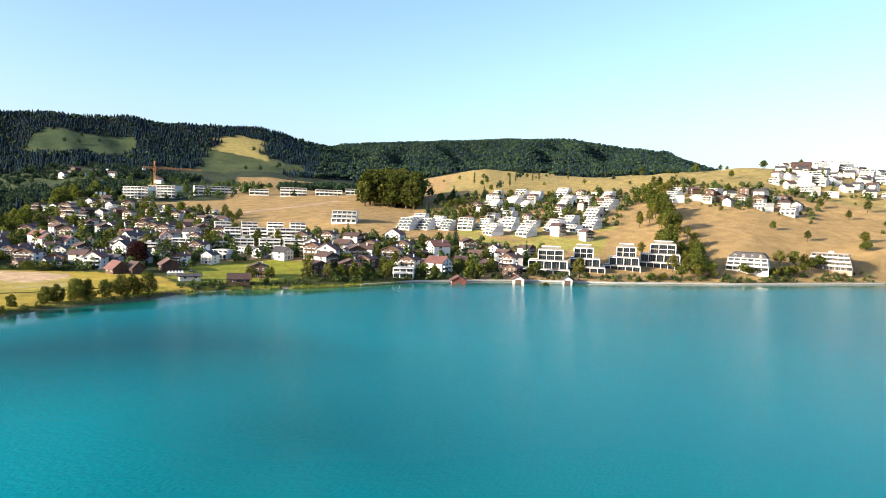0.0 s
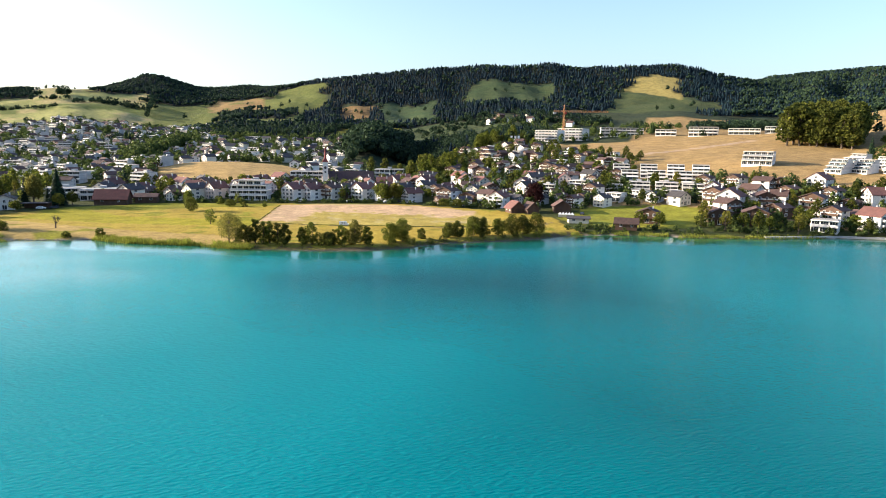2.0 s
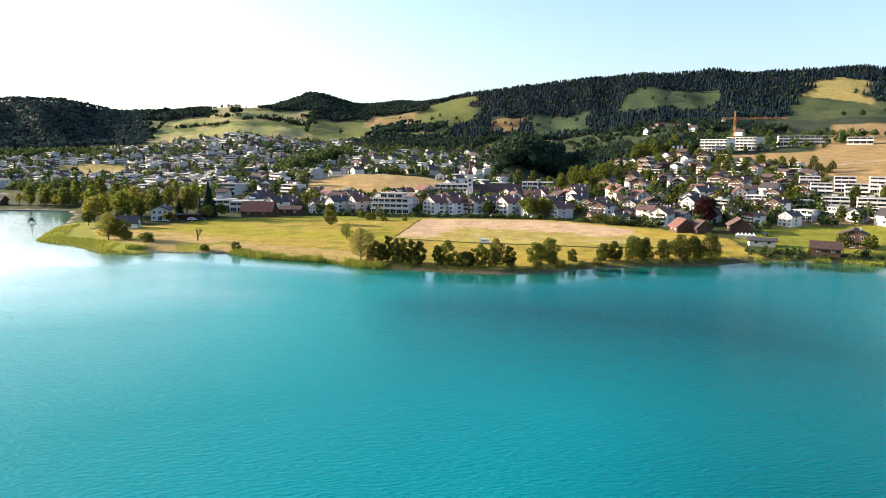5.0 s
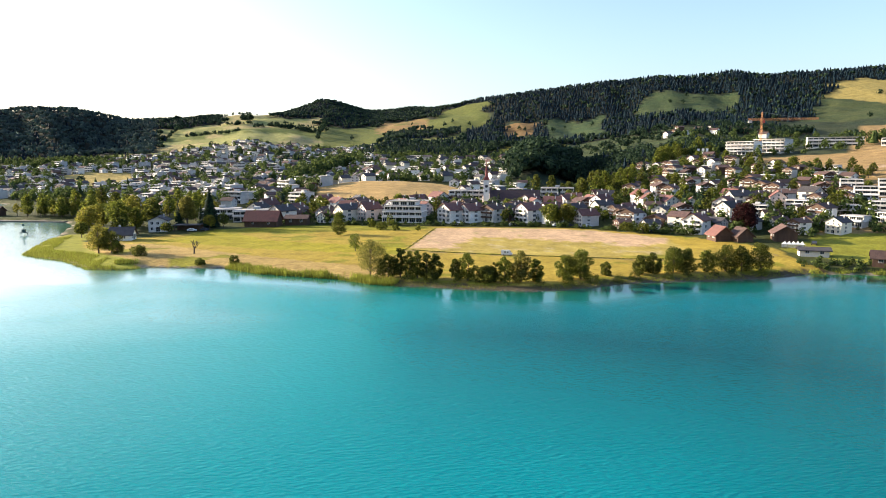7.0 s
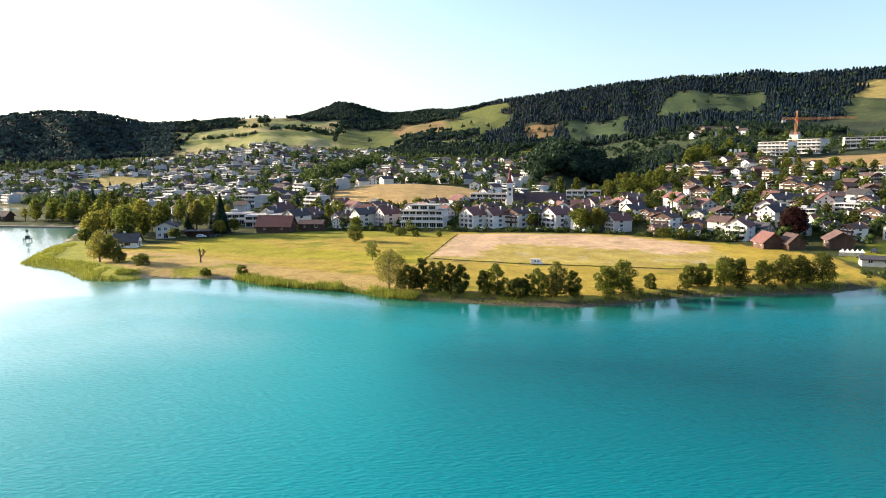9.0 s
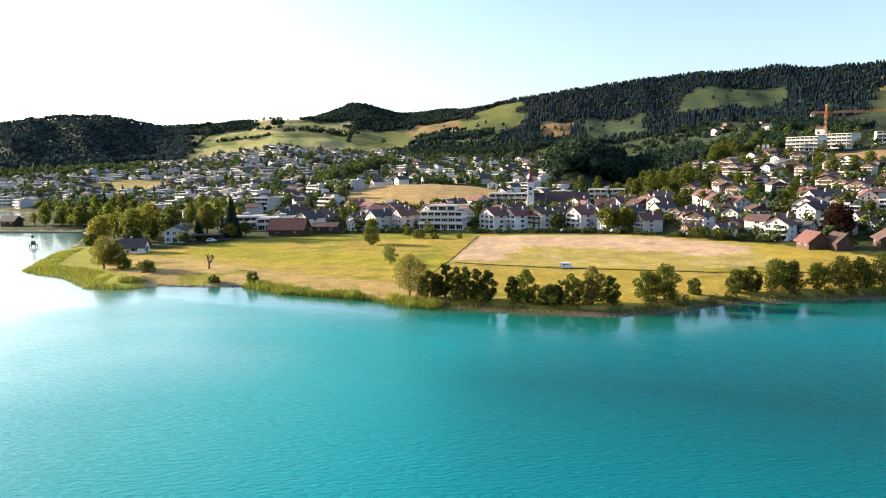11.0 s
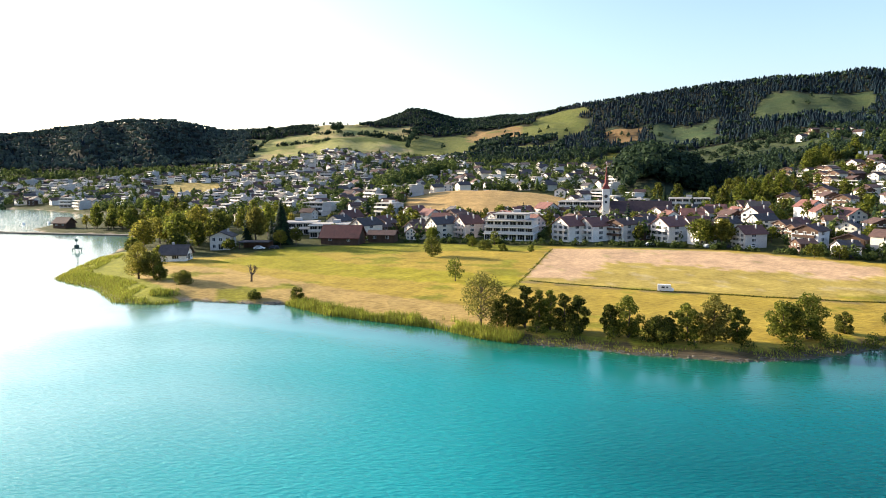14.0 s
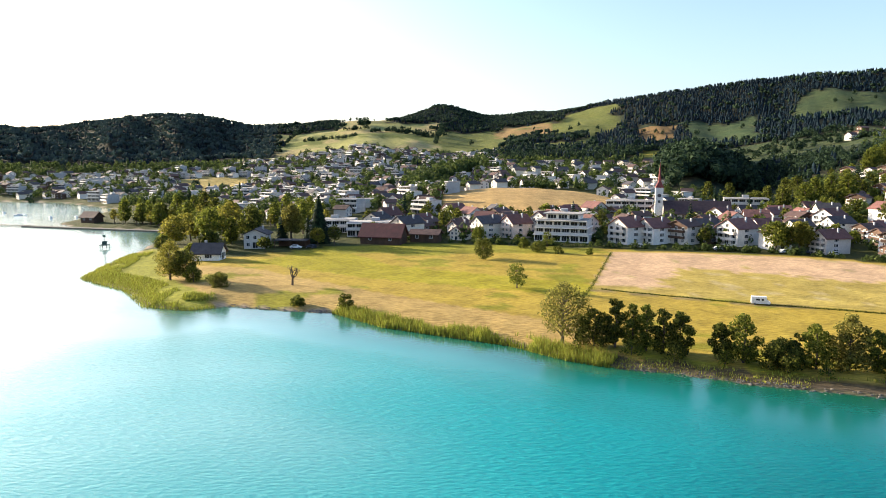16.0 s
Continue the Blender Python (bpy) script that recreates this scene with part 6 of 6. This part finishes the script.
stand(spruce("small dark spruce near the tall one", 11, 2.2, M_needle, 63, 14), -107, 316)
stand(tree("tall pale poplar beside the spruce", 16, 4.4, M_leaf_silver, 64, 20, 60, 0.34), -111, 309)
stand(tree("dense rounded green tree by the sheds", 7, 3.2, M_leaf_yel, 65, 12, 40, 0.34), -98, 302)
stand(tree("dense dark green tree by the sheds", 8, 3.0, M_leaf_dark, 66, 12, 40, 0.34), -93, 306)
stand(tree("broad green tree in front of the houses", 11, 5.0, M_leaf, 67, 16, 26, 0.42), 64, 306)
stand(tree("broad yellow-green tree in front of the houses", 11, 4.6, M_leaf_yel, 68, 16, 26, 0.42), 71, 305)
stand(tree("dense dark shrub at the field corner", 5, 3.2, M_leaf_dark, 69, 10, 34, 0.34), 92, 276)
stand(tree("dense dark shrub at the field corner", 5, 3.2, M_leaf_dark, 70, 10, 34, 0.34), 98, 272)
stand(tree("dark copper beech beside the barn", 13, 5.2, M_leaf_red, 71, 17, 34, 0.42), 137, 262)
stand(tree("yellow poplar in front of the lakeside apartments", 13, 3.6, M_leaf_yel, 72, 16, 26, 0.42), 311, 114)
for k, (x, y, h, r, m) in enumerate(((-150, 292, 13, 5.0, M_leaf_yel), (-140, 300, 15, 5.6, M_leaf), (-158, 318, 12, 4.8, M_leaf_yel), (-133, 286, 8, 3.6, M_leaf_dark), (-146, 278, 7, 3.2, M_leaf_dark),
                                     (-128, 310, 15, 5.2, M_leaf_dark), (-150, 330, 14, 5.0, M_leaf), (-132, 272, 5, 2.6, M_leaf), (-140, 318, 16, 5.5, M_leaf_yel), (-112, 286, 5.5, 2.8, M_leaf_dark))):
    stand(tree("large leafy park tree near the lake cottage", h, r, m, 80 + k, 16, 26, 0.42), x, y)
for k, (x, y) in enumerate(((170, 196), (182, 184), (193, 182), (210, 176), (160, 196), (222, 172), (205, 186))):
    stand(tree("green waterside garden tree by the houses", 6.5 + k % 3, 2.8, (M_leaf, M_leaf_dark, M_leaf_yel)[k % 3], 95 + k, 11, 26, 0.4), x, y)
for k, (x, y) in enumerate(((362, 78), (369, 72), (438, 40), (446, 36), (455, 30), (430, 46), (398, 56), (520, 18))):
    stand(tree("broad green tree along the lakeside road", 8 + k % 3, 3.6, (M_leaf, M_leaf_yel)[k % 2], 195 + k, 12, 18, 0.5), x, y)

for k, (x, y, h, r, m) in enumerate(((383, 70, 9, 4.4, M_leaf), (378, 66, 5, 2.4, M_leaf_silver), (404, 54, 4.5, 2.6, M_leaf), (414, 44, 6, 3.0, M_leaf_yel), (420, 40, 7, 3.4, M_leaf), (427, 37, 6.5, 3.2, M_leaf_yel),
                                     (437, 34, 6, 3.0, M_leaf), (446, 32, 7, 3.4, M_leaf_dark), (503, 14, 7, 3.6, M_leaf), (408, 50, 5, 2.8, M_leaf_dark), (345, 88, 4, 2.4, M_leaf), (351, 84, 4, 2.4, M_leaf_yel),
                                     (392, 84, 13, 4.0, M_leaf_dark), (398, 92, 10, 3.6, M_leaf), (386, 96, 9, 3.6, M_leaf_dark), (282, 116, 4, 2.2, M_leaf_dark))):
    stand(tree("leafy garden tree in front of the lakeside buildings", h, r, m, 230 + k, 13, 18, 0.5), x, y, k * 40)

plant_all()

# ---- reeds and shore stones ----
rng = np.random.RandomState(77)
pts = [(-163, 284), (-156, 262), (-146, 236), (-122, 221), (-105, 203), (-94, 201), (-88, 205)]
pts2 = [(-60, 203), (-46, 192), (-31, 186), (-20, 182), (-10, 174), (-3, 171)]
pts4 = [(-3, 171), (7, 169.5), (15, 167), (33, 163), (45, 165), (55, 169.5), (63, 174), (75, 176), (88, 177), (107, 180), (124, 188)]
pts3 = [(124, 187), (150, 183), (172, 172), (200, 165), (226, 162)]
vs = []
for line, n, wide, tall in ((pts, 16000, 9, 0.95), (pts2, 11000, 4.2, 1.6), (pts4, 4500, 4.0, 0.55), (pts3, 5000, 3.0, 1.2)):
    seg = [math.dist(a, b) for a, b in zip(line, line[1:])]
    for i in rng.choice(len(seg), n, p=np.array(seg) / sum(seg)):
        (ax, ay), (bx, by) = line[i], line[i + 1]
        u = rng.rand()
        nx, ny = -(by - ay) / seg[i], (bx - ax) / seg[i]
        o = rng.uniform(-0.12, 1) * wide
        x, y = ax + (bx - ax) * u + nx * o, ay + (by - ay) * u + ny * o
        if noise.noise(Vector((x / 7, y / 7, 0))) < -0.3:
            continue
        h = tall * rng.uniform(0.35, 1.15) * (1.0 + 0.45 * noise.noise(Vector((x / 3, y / 3, 5))))
        w, lean = rng.uniform(0, math.tau), rng.normal(size=2) * 0.18 * h
        d = np.array((math.cos(w), math.sin(w), 0)) * rng.uniform(0.05, 0.11)
        p = np.array((x, y, max(height(x, y), -0.3) - 0.05))
        vs += [p - d, p + d, p + np.array((lean[0], lean[1], h))]
tagged(new("reeds", mesh_np("reeds", np.array(vs), np.arange(len(vs)).reshape(-1, 3), M_reed)), "dense yellow-green reeds along the lake shore", "reeds", kind="stuff")

vs, fs = [], []
bm = bmesh.new()
bmesh.ops.create_icosphere(bm, subdivisions=1, radius=1)
bv, bf = np.array([v.co[:] for v in bm.verts]), np.array([[v.index for v in q.verts] for q in bm.faces])
bm.free()
line = [(-88, 206), (-75, 204), (-60, 203)], [(-1, 170.5), (7, 169), (15, 166), (33, 162), (45, 164), (55, 168.5), (63, 173), (75, 175), (88, 176), (107, 179), (124, 187)]
for ln in line:
    for (ax, ay), (bx, by) in zip(ln, ln[1:]):
        for _ in range(int(math.dist((ax, ay), (bx, by)) * 7)):
            u = rng.rand()
            x, y = ax + (bx - ax) * u + rng.normal() * 0.7, ay + (by - ay) * u + rng.normal() * 0.7
            r = rng.uniform(0.08, 0.26)
            fs.append(bf + len(vs) * len(bv))
            vs.append(bv * r * (1 + rng.uniform(-.25, .25, (len(bv), 1))) * np.array((1.2, 1, 0.7)) + np.array((x, y, max(height(x, y), -0.1))))
tagged(new("shore_stones", mesh_np("shore_stones", np.concatenate(vs), np.concatenate(fs), M_stone)), "grey rounded stones along the waterline", "stones", kind="stuff")

# grass verges between the mown fields
vs = []
for line, n in (([(0, 232), (34, 219.5), (70, 210.5), (115, 206)], 7000), ([(-6.5, 215), (-2.8, 231), (8.6, 300)], 1500)):
    seg = [math.dist(a, b) for a, b in zip(line, line[1:])]
    for i in rng.choice(len(seg), n, p=np.array(seg) / sum(seg)):
        (ax, ay), (bx, by) = line[i], line[i + 1]
        u = rng.rand()
        x, y = ax + (bx - ax) * u + rng.normal() * 0.25, ay + (by - ay) * u + rng.normal() * 0.25
        h = rng.uniform(0.15, 0.42)
        d = rng.normal(size=3) * 0.06
        d[2] = 0
        p = np.array((x, y, height(x, y) - 0.05))
        vs += [p - d, p + d, p + np.array((rng.normal() * 0.15, rng.normal() * 0.15, h))]
tagged(new("grass_verge", mesh_np("grass_verge", np.array(vs), np.arange(len(vs)).reshape(-1, 3), M_leaf_dark)), "dark unmown grass strips between the fields", "grass", kind="stuff")

# pale retaining wall along the lakeside road
bm = bmesh.new()
for (ax, ay), (bx, by) in zip(SHORE[39:], SHORE[40:]):
    ln = math.dist((ax, ay), (bx, by))
    nx, ny = -(by - ay) / ln, (bx - ax) / ln
    lo = [(ax + nx * 0.6, ay + ny * 0.6), (bx + nx * 0.6, by + ny * 0.6), (bx + nx * 2.2, by + ny * 2.2), (ax + nx * 2.2, ay + ny * 2.2)]
    b0, b1 = [bm.verts.new((x, y, -1)) for x, y in lo], [bm.verts.new((x, y, 0.9)) for x, y in lo]
    bm.faces.new(b1)
    for i in range(4):
        bm.faces.new((b0[i], b0[(i + 1) % 4], b1[(i + 1) % 4], b1[i]))
tagged(part("shore_wall", bm, M_concrete, None), "pale concrete retaining wall along the shore", "wall", kind="structure")
